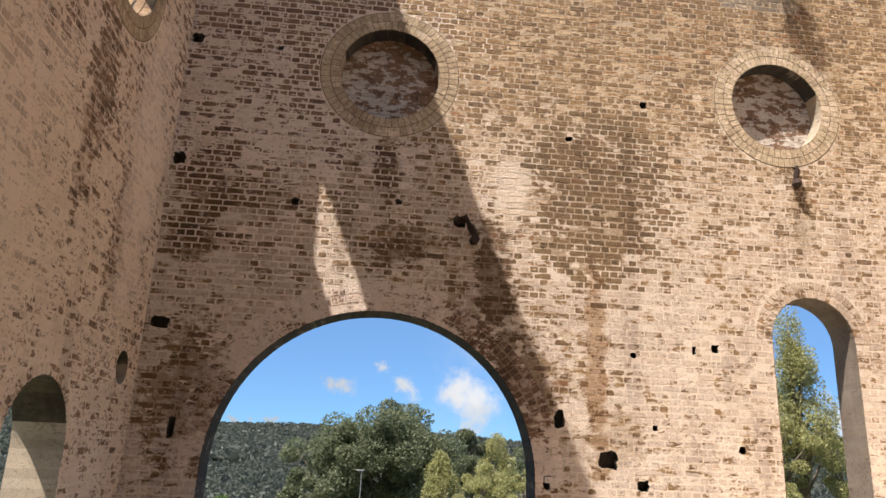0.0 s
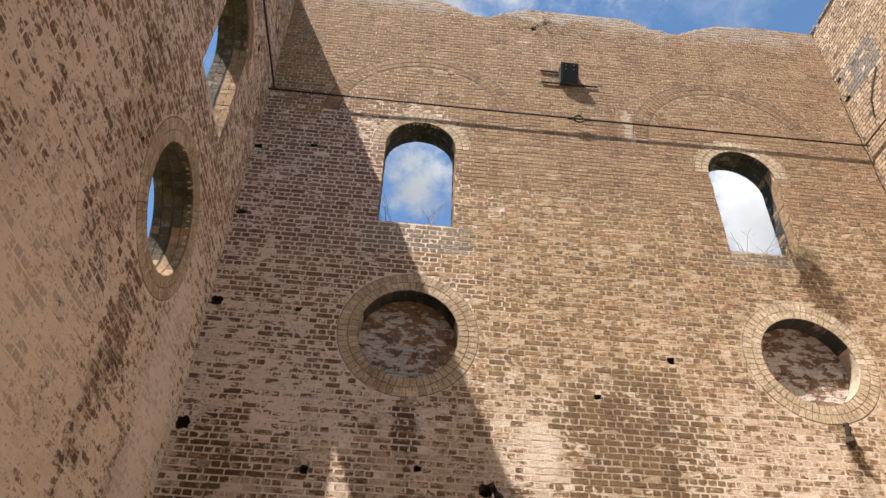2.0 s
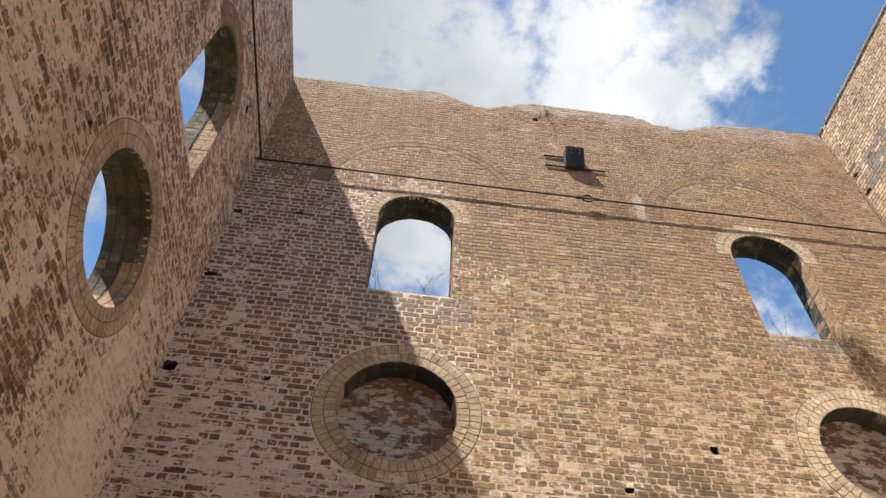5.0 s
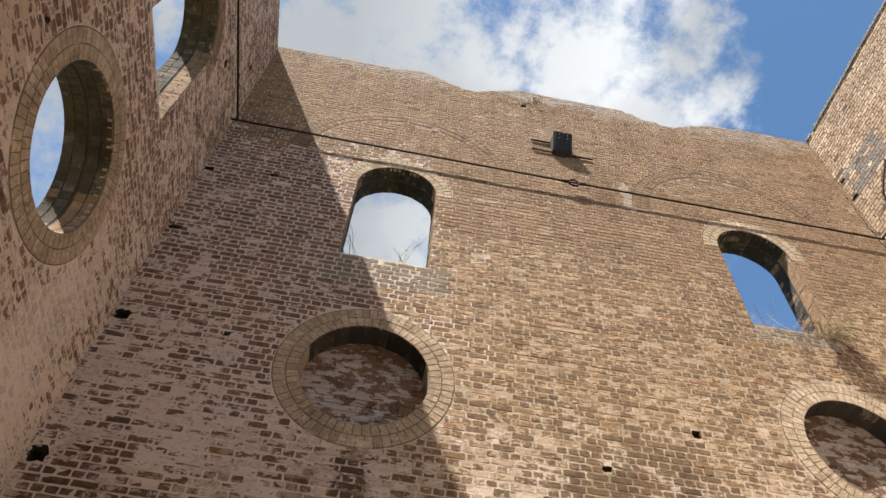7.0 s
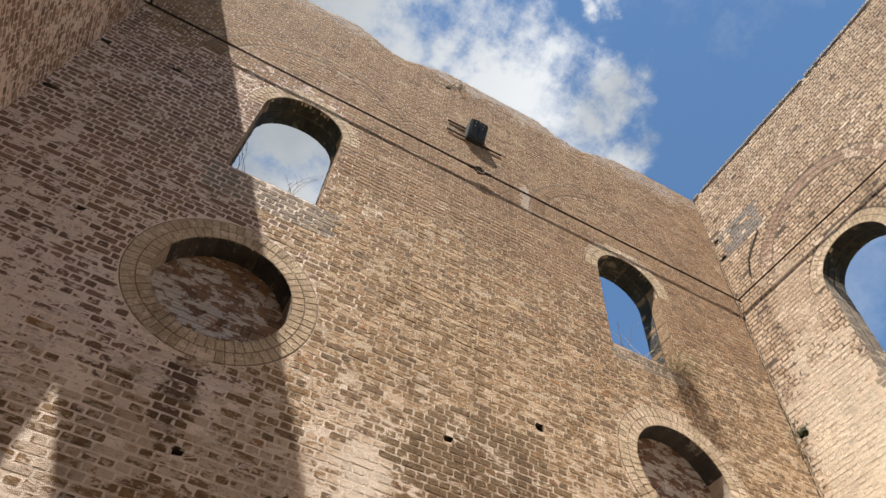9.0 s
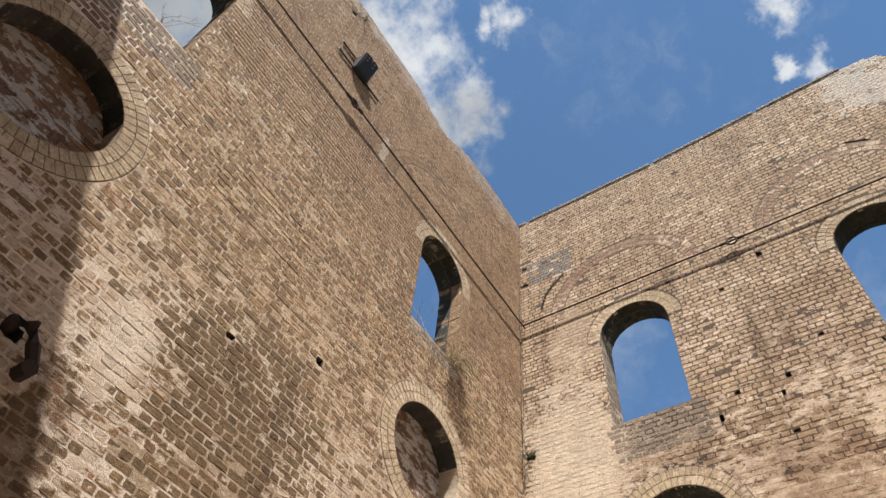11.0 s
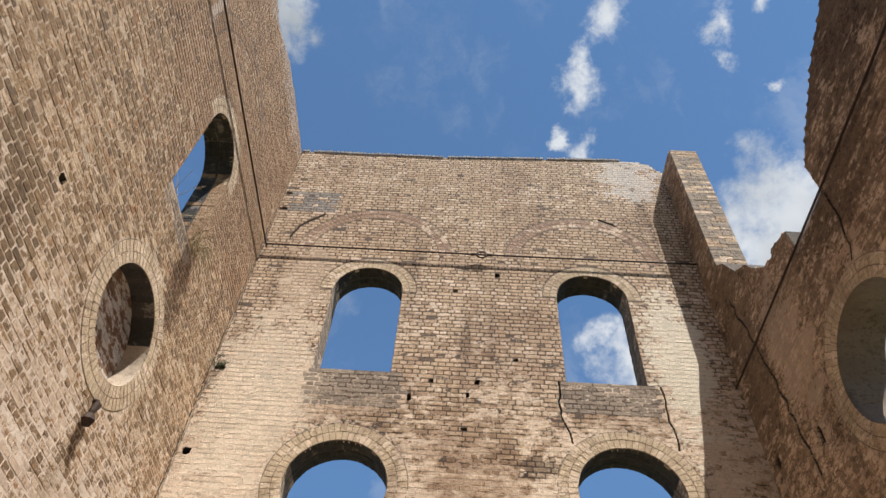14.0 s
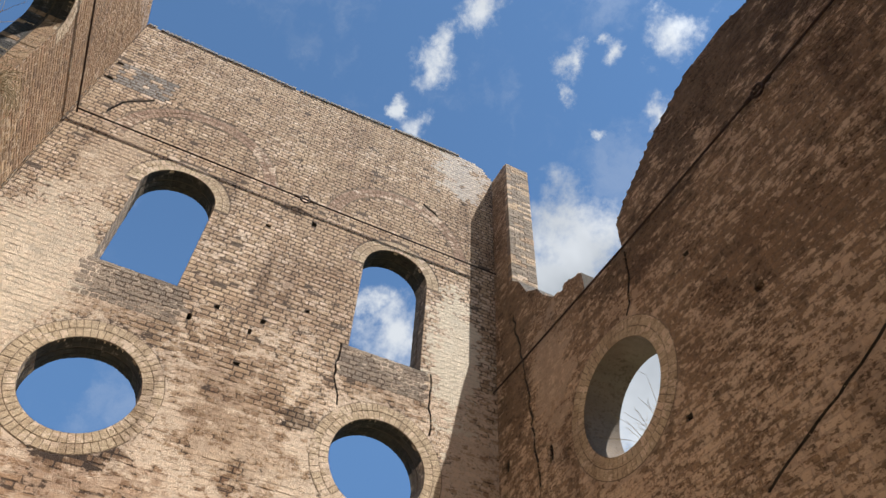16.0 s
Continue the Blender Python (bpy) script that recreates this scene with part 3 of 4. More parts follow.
        for (a, b), (c, d) in zip(zip(closed, closed[1:]), zip(outs, outs[1:])):
            n = max(1, round((Vector(b) - Vector(a)).length / COURSE))
            # undersides of the head get the brick coloured as shade
            s = shade_slot if (a[0] > b[0] and abs(b[0] - a[0]) > 0.35 * abs(b[1] - a[1])) else base_slot
            for i in range(n):
                g = 0.0 if plaster else 0.02
                f0, f1 = (i + g) / n, (i + 1 - g) / n
                mixed = [tuple(Vector(p) * (1 - f) + Vector(q) * f) for p, q, f in ((a, b, f0), (a, b, f1), (c, d, f1), (c, d, f0))]
                jut = 0.0 if plaster else self.rng.uniform(-0.004, 0.003)
                if plaster:
                    self.lining.append((mixed, -0.012, -t, jut))
                    self.lining_mats.append(s if s == shade_slot and plaster == M["plaster"] else self.slot(plaster))
                    continue
                cuts = [(0.012, 0.228), (0.252, t)] if i % 2 else [(0.012, 0.122), (0.123, 0.228), (0.252, 0.37), (0.371, t)]
                for w0, w1 in cuts:
                    if min(w1, t) - w0 > 0.03:
                        self.lining.append((mixed, -w0 - 0.005, -min(w1, t) + 0.005, jut))
                        # behind the front ring most sides take the darker brick too
                        rear_dark = w0 > 0.24 and a[0] >= b[0] - 0.02 and self.name != "wall_east" and self.rng.random() < 0.85
                        self.lining_mats.append(shade_slot if rear_dark else s)

    def ring(self, cu, cv, r, a0, a1, rows, mat, size=0.112, each=True, lift=-0.006, step=0.086):
        """Rows of wedge bricks round an arch, from angle a0 to a1."""
        s = self.slot(mat)
        for k in range(rows):
            ri = r + k * (size + 0.008) + 0.002
            ro = ri + size
            n = max(3, round((ri + ro) / 2 * (a1 - a0) / step))
            full = (ri, ro, (a1 - a0) / n)
            for i in range(n):
                p, q = a0 + (a1 - a0) * (i + 0.04) / n, a0 + (a1 - a0) * (i + 0.96) / n
                out = self.rng.uniform(0, 0.003) + lift
                if each:
                    self.ring_spots.append((cu, cv, full, (p + q) / 2, out, mat))
                else:
                    self.quads.append([(cu + ri * math.cos(p), cv + ri * math.sin(p)), (cu + ro * math.cos(p), cv + ro * math.sin(p)),
                                       (cu + ro * math.cos(q), cv + ro * math.sin(q)), (cu + ri * math.cos(q), cv + ri * math.sin(q))])
                    self.proud.append(out)
                    self.mats.append(s)
        outer = r + rows * (size + 0.008) + 0.004
        if mat in (M["cream"], M["tan"], M["r_arch"]):
            self.bands.append((cu, cv, r if mat == M["cream"] else r - 0.035, outer + (0.002 if mat == M["cream"] else 0.03), a0, a1))
        if a1 - a0 > 6.2:
            self.gaps.append(circle(cu, cv, outer, 64))
        else:
            n = 40
            arc = [(cu + outer * math.cos(a0 + (a1 - a0) * i / n), cv + outer * math.sin(a0 + (a1 - a0) * i / n)) for i in range(n + 1)]
            inner = [(cu + (r - 0.002) * math.cos(a1 + (a0 - a1) * i / n), cv + (r - 0.002) * math.sin(a1 + (a0 - a1) * i / n)) for i in range(n + 1)]
            self.gaps.append(arc + inner)

    def flush(self, v):
        """How far the brick lies behind the face: low down the limewash has filled the joints."""
        a, b, low, high = self.fill
        return low + (high - low) * min(1, max(0, (v - a) / (b - a)))

    def lay(self, stretch):
        """The courses. Whole bricks inside the stretch (u0, u1, v0, v1) become parts of their own."""
        rng = self.rng
        us = np.linspace(self.u0, self.u1, int((self.u1 - self.u0) / 0.05) + 2)
        tops = np.interp(us, [p[0] for p in self.profile], [p[1] for p in self.profile])
        rows = int(max(p[1] for p in self.profile) / COURSE) + 1
        singles = 0
        for k in range(rows):
            v0, v1 = k * COURSE + JOINT / 2, (k + 1) * COURSE - JOINT / 2
            mid = (v0 + v1) / 2
            spans, start = [], None
            for u, t in zip(us, tops):
                if t >= v1 - 0.03 and start is None:
                    start = u
                if t < v1 - 0.03 and start is not None:
                    spans.append((start, u))
                    start = None
            if start is not None:
                spans.append((start, us[-1]))
            for loop in self.gaps:
                if loop is None:
                    continue
                for v in (v0, mid, v1):
                    for a, b in crossings(loop, v):
                        spans = without(spans, a, b)
            for loop in self.cracks:
                cut = [x for v in np.linspace(v0 - JOINT / 2, v1 + JOINT / 2, 9) for ab in crossings(loop, v) for x in ab]
                if cut:
                    spans = without(spans, min(cut), max(cut))
            header = k % 2 == 0
            pitch = 0.12 if header else 0.24
            first = -1.2 + (0.06 if header else 0.0) + rng.uniform(-0.02, 0.02)
            for i in range(int((self.u1 - first) / pitch) + 2):
                a, b = first + i * pitch + JOINT / 2, first + (i + 1) * pitch - JOINT / 2
                for p, q in spans:
                    c, d = max(a, p + 0.003), min(b, q - 0.003)
                    if d - c < 0.02:
                        continue
                    out = rng.gauss(0, 0.0011) - self.flush(mid)
                    mat = self.bricks
                    wob = 0.55 * noise.noise(Vector((c * 0.9, mid * 0.9, 4.0))) + rng.gauss(0, 0.22)
                    for (z0, z1, z2, z3), zm in self.zones:
                        if z0 < (c + d) / 2 + (wob if z3 - z2 > 1.0 else 0) < z1 and z2 < mid + (wob if z3 - z2 > 1.0 else 0) < z3:
                            mat = zm if zm != M["slate"] or rng.random() < 0.85 else mat
                    if mat == M["tan"]:
                        out += 0.002
                    s0, s1, s2, s3 = stretch
                    if d - c > pitch - JOINT - 0.004 and s0 < c and d < s1 and s2 < v0 and v1 < s3 and singles < 300:
                        singles += 1
                        self.brick_spots.append(((c + d) / 2, mid, d - c, out, mat))
                        continue
                    j = 0.003
                    self.quads.append([(c + rng.uniform(-j, j), v0 + rng.uniform(-j, j)), (d + rng.uniform(-j, j), v0 + rng.uniform(-j, j)),
                                       (d + rng.uniform(-j, j), v1 + rng.uniform(-j, j)), (c + rng.uniform(-j, j), v1 + rng.uniform(-j, j))])
                    self.proud.append(out)
                    self.mats.append(self.slot(mat))

    def core(self):
        bm = bmesh.new()
        lo = -0.4
        outline = [(self.u0, lo), (self.u1, lo)] + [(u, v - 0.02) for u, v in reversed(self.profile)]
        loops = [outline] + [grown(l, SINK) for l, _, _ in self.loops]
        edges = []
        for loop in loops:
            vs = [bm.verts.new((u, v, -SINK)) for u, v in loop]
            edges += [bm.edges.new((a, b)) for a, b in zip(vs, vs[1:] + vs[:1])]
        bmesh.ops.triangle_fill(bm, use_beauty=True, use_dissolve=False, edges=edges)
        front = list(bm.faces)
        made = bmesh.ops.extrude_face_region(bm, geom=front)
        for g in made["geom"]:
            if isinstance(g, bmesh.types.BMVert):
                g.co.z = -self.thick
        bmesh.ops.recalc_face_normals(bm, faces=list(bm.faces))
        for v in bm.verts:
            v.co = self.place(*v.co)
        if self.flip:
            bmesh.ops.reverse_faces(bm, faces=list(bm.faces))
        inward = Vector(self.n)
        bm.normal_update()
        # faces across the wall get the shade-dark mortar, deepening the reveal gaps
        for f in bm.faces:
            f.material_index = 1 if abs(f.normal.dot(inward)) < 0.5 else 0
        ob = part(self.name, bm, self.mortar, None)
        ob.data.materials.append(M["gap_shade"])
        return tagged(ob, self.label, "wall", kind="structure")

    def build(self, stretch):
        self.lay(stretch)
        wall = self.core()
        # the joined brickwork
        q, out = np.array(self.quads), np.array(self.proud)
        n = len(q)
        nxt, prv = np.roll(q, -1, 1) - q, np.roll(q, 1, 1) - q
        nxt /= np.maximum(np.linalg.norm(nxt, axis=2, keepdims=True), 1e-6)
        prv /= np.maximum(np.linalg.norm(prv, axis=2, keepdims=True), 1e-6)
        # worn outlines: chipped corners and uneven arrises, met by the mortar
        gen = np.random.default_rng(5)
        crisp = [M["tan"], M["r_arch"], M["cream"]]
        worn = np.array([0.5 if m in crisp else 1.0 for m in self.slots])[self.mats][:, None, None]
        chip = gen.uniform(0.003, 0.012, (2, n, 4, 1)) + (gen.random((2, n, 4, 1)) < 0.1) * gen.uniform(0.0, 0.02, (2, n, 4, 1))
        chip *= worn
        rim = np.stack([q + prv * chip[0], q + nxt * chip[1]], 2).reshape(n, 8, 2)
        drawn = (nxt + prv)[:, :, None, :] * gen.uniform(0.0012, 0.0085, (n, 4, 2, 1)) * worn[..., None]
        uvw = np.zeros((n, 16, 3))
        uvw[:, 0:8, :2], uvw[:, 8:16, :2] = rim, rim + drawn.reshape(n, 8, 2)
        uvw[:, 0:8, 2] = -0.032
        uvw[:, 8:16, 2] = out[:, None] + gen.normal(0, 0.0009, (n, 8))
        o, u, nn = np.array(self.o), np.array(self.u), np.array(self.n)
        xyz = o + uvw[..., :1] * u + uvw[..., 1:2] * np.array((0, 0, 1.0)) + uvw[..., 2:] * nn
        pat = [(8, 9, 10, 11), (8, 11, 12, 15), (12, 13, 14, 15)] + [(i, (i + 1) % 8, 8 + (i + 1) % 8, 8 + i) for i in range(8)]
        if self.flip:
            pat = [p[::-1] for p in pat]
        faces = (np.array(pat)[None] + 16 * np.arange(n)[:, None, None]).reshape(-1, 4)
        ob = linked("brickwork", xyz.reshape(-1, 3).tolist(), faces.tolist(), self.slots, wall, np.repeat(self.mats, 11))
        tagged(ob, kind="stuff")
        # linings of the openings
        if self.lining:
            vs, fs, mi = [], [], []
            for (loop, w0, w1, jut), s in zip(self.lining, self.lining_mats):
                b = len(vs)
                c = sum((Vector(p) for p in loop), Vector((0, 0))) / 4
                lp = [Vector(p) for p in loop]
                mv = ((lp[0] + lp[1]) - (lp[2] + lp[3])).normalized() * jut
                lp = [lp[0] + mv, lp[1] + mv, lp[2], lp[3]]
                vs += [tuple(self.place(p.x, p.y, w0)) for p in lp] + [tuple(self.place(p.x, p.y, w1)) for p in lp]
                f = [(0, 1, 5, 4), (1, 2, 6, 5), (3, 0, 4, 7), (0, 3, 2, 1)]
                fs += [tuple(b + i for i in (g if self.flip else g[::-1])) for g in f]
                mi += [s] * 4
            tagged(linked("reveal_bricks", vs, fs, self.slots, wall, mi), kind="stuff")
        # the joints of the arch rings, darker than the wall's
        for cu, cv, r0, r1, a0, a1 in self.bands:
            k, vs, fs = 64, [], []
            for i in range(k + 1):
                a = a0 + (a1 - a0) * i / k
                vs += [tuple(self.place(cu + r * math.cos(a), cv + r * math.sin(a), w)) for r, w in ((r0, -0.0088), (r1, -0.0088), (r1, -0.03), (r0, -0.03))]
            for i in range(k):
                b = 4 * i
                fs += [(b + j, b + (j + 1) % 4, b + 4 + (j + 1) % 4, b + 4 + j) for j in range(4)]
            linked("ring_joint", vs, fs if self.flip else [f[::-1] for f in fs], M["ring_joint"], wall)
        # backs of the blind openings; dark ones carry the shade of deep sockets
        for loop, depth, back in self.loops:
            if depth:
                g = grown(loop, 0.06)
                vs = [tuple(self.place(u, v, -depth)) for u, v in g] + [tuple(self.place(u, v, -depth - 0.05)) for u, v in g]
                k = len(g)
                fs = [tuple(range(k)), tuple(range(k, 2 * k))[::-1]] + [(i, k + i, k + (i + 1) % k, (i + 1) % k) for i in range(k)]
                linked("recess_back", vs, [f[::-1] for f in fs] if self.flip else fs, M["infill_joint"] if back else M["gap_shade"], wall)
                if back:
                    pieces = []
                    v_lo, v_hi = min(p[1] for p in g), max(p[1] for p in g)
                    for r in range(int((v_hi - v_lo) / COURSE)):
                        va, vb = v_lo + r * COURSE + 0.005, v_lo + (r + 1) * COURSE - 0.005
                        for x0, x1 in crossings(g, (va + vb) / 2):
                            x = x0 - self.rng.uniform(0, 0.2)
                            while x < x1:
                                c, e = max(x, x0), min(x + (0.23 if r % 2 else 0.11), x1)
                                x += 0.24 if r % 2 else 0.12
                                if e - c > 0.02:
                                    w1 = -depth + self.rng.uniform(0.002, 0.012)
                                    pts = [self.place(*p, w) for w in (-depth - 0.02, w1) for p in ((c, va), (e, va), (e, vb), (c, vb))]
                                    ff = [(4, 5, 6, 7)] + [(i, (i + 1) % 4, 4 + (i + 1) % 4, 4 + i) for i in range(4)]
                                    pieces.append((pts, [q[::-1] for q in ff] if self.flip else ff))
                    vv, ff = gather(pieces)
                    tagged(linked("infill_bricks", vv, ff, back, wall), kind="stuff")
        # bricks and wedge bricks as parts
        along = -self.u if self.flip else self.u
        axes = Matrix((along, (0, 0, 1), self.n)).transposed().to_4x4()
        shared = {}

        def solid(key, corners):
            if key not in shared:
                m = [Vector(p) for p in corners]
                e = [m[i] + self.rng.uniform(0.001, 0.008 if key[0] == "brick" else 0.0035) * ((m[(i + 1) % 4] - m[i]).normalized() + (m[i - 1] - m[i]).normalized()) for i in range(4)]
                vs = [(p.x, p.y, -BITE) for p in m] + [(p.x, p.y, -0.02) for p in m] + [(p.x, p.y, 0) for p in e]
                me = bpy.data.meshes.new(key[0])
                me.from_pydata(vs, [], [(8, 9, 10, 11)] + [(a + i, a + (i + 1) % 4, a + 4 + (i + 1) % 4, a + 4 + i) for a in (0, 4) for i in range(4)])
                me.materials.append(key[1])
                shared[key] = me
            return shared[key]

        for cu, cv, long, out, mat in self.brick_spots:
            h = (COURSE - JOINT) / 2
            lw = 0.23 if long > 0.15 else 0.11
            ob = new("brick", solid(("brick", mat, lw, self.rng.randrange(8)), [(-lw / 2, -h), (lw / 2, -h), (lw / 2, h), (-lw / 2, h)]))
            ob.matrix_basis = Matrix.Translation(self.place(cu, cv, out)) @ axes @ pose(0, 0, 0, 0, 0, self.rng.uniform(-0.6, 0.6))
            ob.parent = wall
        for cu, cv, (ri, ro, da), ang, out, mat in self.ring_spots:
            t0, t1 = ri * da * 0.465, ro * da * 0.465
            ob = new("arch_brick", solid(("arch_brick", mat, round(ri, 3), round(da, 4), self.rng.randrange(4)), [(ri, -t0), (ro, -t1), (ro, t1), (ri, t0)]))
            a = math.pi - ang if self.flip else ang
            ob.matrix_basis = Matrix.Translation(self.place(cu, cv, out)) @ axes @ Matrix.Rotation(a, 4, "Z")
            ob.parent = wall
        return wall


def hash_of(text):
    return sum(ord(c) * (i + 3) for i, c in enumerate(text))


PI = math.pi


def window(w, cu, half, foot, spring, mat, rows=2):
    w.opening(arched(cu, half, foot, spring), rings=rows, ring_mat=None if w.name == "wall_east" else M["tan"])
    w.gaps.append(arched(cu, half, foot, spring))
    w.ring(cu, spring, half, 0, PI, rows, mat)


def oculus(w, cu, cv, r, mat, depth=None, back=None, each=True, plaster=None):
    w.opening(circle(cu, cv, r), depth, rings=2, back=back, ring_mat=M["tan"] if w.name == "wall_west" else None, plaster=M["plaster"] if depth else plaster)
    w.ring(cu, cv, r, 0, 2 * PI, 2, mat, size=0.128, each=each)


def pocket(w, u, v, du=0.2, dv=0.15, depth=0.15):
    """A socket left by a beam or a lost brick."""
    r = w.rng
    loop = []
    n = 9 if du < 0.15 else 15
    for i in range(n):
        a = 2 * PI * i / n
        c, d = math.cos(a), math.sin(a)
        k = 0.42 / max(abs(c), abs(d)) * r.uniform(0.62, 1.04)
        loop.append((u + du * c * k, v + dv * d * k))
    w.opening(loop, depth, line=False)


def crack(w, points, wide=0.02, depth=0.12, stray=0.014):
    """A crack that steps through the joints."""
    r = w.rng
    fine = []
    for (a, b), (c, d) in zip(points, points[1:]):
        n = max(2, int(math.hypot(c - a, d - b) / 0.12))
        fine += [(a + (c - a) * i / n + r.uniform(-stray, stray), b + (d - b) * i / n) for i in range(n)]
    fine.append(points[-1])
    left = [(u - wide * r.uniform(0.3, 1), v) for u, v in fine]
    right = [(u + wide * r.uniform(0.3, 1), v) for u, v in fine]
    loop = left + right[::-1]
    area = sum(a * d - c * b for (a, b), (c, d) in zip(loop, loop[1:] + loop[:1]))
    w.opening(loop if area > 0 else loop[::-1], depth, line=False)
    w.cracks.append(loop)


# north wall, with the great arch
north = Wall("wall_north", (0, 0, 0), (1, 0, 0), (0, -1, 0), -THICK, W + THICK,
             [(-THICK, 14.72), (0, 14.75), (2.9, 14.8), (3.2, 14.66), (3.5, 14.45), (3.86, 14.40), (4.25, 14.62), (4.66, 14.82), (6.7, 14.85), (7.0, 14.74), (7.24, 14.59), (7.8, 14.47), (8.3, 14.75), (8.8, 14.95), (W, 15.0), (W + THICK, 15.0)],
             M["n_brick"], M["n_mortar"], "tall roofless brick wall with flaking limewash and a great arch")
window(north, 2.71, 0.585, 8.77, 10.47, M["cream"])
window(north, 8.27, 0.585, 8.77, 10.47, M["cream"])
oculus(north, 2.73, 6.83, 0.69, M["cream"], 0.30, M["infill"])
oculus(north, 8.41, 6.88, 0.69, M["cream"], 0.30, M["infill"])
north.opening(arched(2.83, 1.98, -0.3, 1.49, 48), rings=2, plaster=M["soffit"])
north.gaps.append(arched(2.83, 1.98, -0.3, 1.49, 48))
north.ring(2.83, 1.49, 1.98, 0, PI, 3, M["n_wash"], each=False)
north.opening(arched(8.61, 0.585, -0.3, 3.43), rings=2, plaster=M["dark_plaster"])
north.gaps.append(arched(8.61, 0.585, -0.3, 3.43))
north.ring(8.61, 3.43, 0.585, 0, PI, 2, M["n_brick"], each=False)
for cu in (2.72, 8.2):
    north.ring(cu, 11.1, 1.5, 0.05, PI - 0.05, 2, M["tan"], each=False)
north.zones += [((2.08, 3.55, 8.2, 8.78), M["grey"]), ((7.66, 8.95, 8.45, 8.78), M["grey"]), ((2.6, 12, 9.5, 16), M["tan"]), ((-1, 2.7, 11.3, 16), M["tan"]), ((-1, 3.1, 5.2, 11.3), M["n_red"]), ((4.75, 5.9, 3.9, 6.4), M["brown"]), ((5.9, 6.7, 4.4, 6.2), M["brown"]), ((2.0, 3.55, 8.2, 8.78), M["grey"])]
for u, v, a, b in ((0.1, 5.33, 0.2, 0.2), (0.1, 7.1, 0.2, 0.18), (0.09, 8.71, 0.22, 0.09), (0.07, 10.13, 0.16, 0.1), (1.62, 4.84, 0.12, 0.13), (6.36, 6.7, 0.13, 0.13),
                   (0.16, 3.18, 0.3, 0.17), (0.47, 1.95, 0.1, 0.28), (6.16, 1.5, 0.2, 0.16), (6.92, 3.21, 0.07, 0.16), (7.2, 3.25, 0.13, 0.12), (5.74, 1.80, 0.3, 0.28),
                   (5.12, 2.25, 0.16, 0.3), (4.95, 1.5, 0.1, 0.2), (2.96, 4.95, 0.12, 0.08), (7.49, 1.98, 0.12, 0.1), (4.8, 14.16, 0.13, 0.14), (5.27, 6.07, 0.14, 0.08), (0.94, 10.25, 0.16, 0.08), (3.78, 4.72, 0.22, 0.14),
                   (1.2, 7.06, 0.1, 0.07), (6.1, 3.1, 0.09, 0.07), (6.35, 2.2, 0.07, 0.07)):
    pocket(north, u, v, a, b)

# east wall
east = Wall("wall_east", (W, 0, 0), (0, -1, 0), (-1, 0, 0), 0.002, D + 0.6,
            [(0, 15.0), (3, 15.0), (7.1, 15.2), (7.35, 15.18), (7.75, 15.1), (7.95, 14.8), (8.6, 14.5)],
            M["r_brick"], M["r_mortar"], "tall roofless pale brick wall with round windows")
window(east, 2.12, 0.6, 8.58, 10.42, M["cream"])
window(east, 6.0, 0.61, 8.57, 10.48, M["cream"])
oculus(east, 2.2, 6.6, 0.69, M["cream"])
oculus(east, 6.1, 6.7, 0.71, M["cream"])
for cu in (2.1, 5.95):
    east.ring(cu, 11.35, 1.22, 0.1, PI - 0.1, 2, M["r_arch"], each=False)
east.zones += [ ((0.2, 1.15, 12.68, 13.36), M["slate"]), ((1.45, 2.95, 7.9, 8.58), M["grey"]), ((5.3, 6.75, 7.95, 8.57), M["grey"])]
for u, v, a, b in ((4.37, 10.98, 0.11, 0.13), (3.63, 10.52, 0.12, 0.07), (3.04, 8.1, 0.07, 0.14), (0.12, 8.51, 0.18, 0.17), (0.12, 6.97, 0.14, 0.14), (3.35, 8.44, 0.1, 0.08),
                   (4.03, 8.46, 0.1, 0.1), (4.64, 8.95, 0.08, 0.06), (6.78, 7.26, 0.16, 0.18), (3.87, 7.58, 0.12, 0.05), (0.1, 13.3, 0.2, 0.06), (0.1, 12.75, 0.2, 0.08), (3.9, 8.2, 0.06, 0.1)):
    pocket(east, u, v, a, b)
crack(north, [(W - 0.035, 12.9), (W - 0.03, 11.0), (W - 0.035, 9.0), (W - 0.03, 7.0), (W - 0.035, 5.4)], 0.016)
crack(east, [(6.4, 12.85), (6.63, 12.71), (6.95, 12.3), (7.19, 11.73)], 0.025)
crack(east, [(5.25, 8.55), (5.275, 7.9), (5.38, 7.45)], 0.006, stray=0.03)
crack(east, [(6.81, 8.55), (6.82, 7.9), (6.845, 7.42)], 0.007, stray=0.03)
crack(east, [(0.95, 12.6), (0.55, 12.2), (0.45, 11.8)], 0.012)

for i in range(int(7.2 / 0.086)):
    u = 0.02 + i * 0.086
    v = float(np.interp(u, [p[0] for p in east.profile], [p[1] for p in east.profile])) - 0.035
    if east.rng.random() < 0.94:
        east.quads.append(rect(u, u + 0.078, v, v + 0.075 + east.rng.uniform(-0.012, 0.014)))
        east.proud.append(0.012 + east.rng.uniform(0, 0.012))
        east.mats.append(east.slot(M["slate"]))

# west wall
west = Wall("wall_west", (0, 0, 0), (0, -1, 0), (1, 0, 0), 0.002, D + 0.6, [(0, 14.6), (4, 14.62), (8.6, 14.6)],
            M["l_brick"], M["l_mortar"], "tall brick wall with buff limewash flaking off, in shade")
window(west, 2.09, 0.635, 8.71, 10.32, M["tan"])
oculus(west, 2.12, 6.88, 0.74, M["cream"])
west.opening(arched(2.33, 0.62, -0.3, 1.68), rings=1, plaster=M["plaster"])
west.gaps.append(arched(2.33, 0.62, -0.3, 1.68))
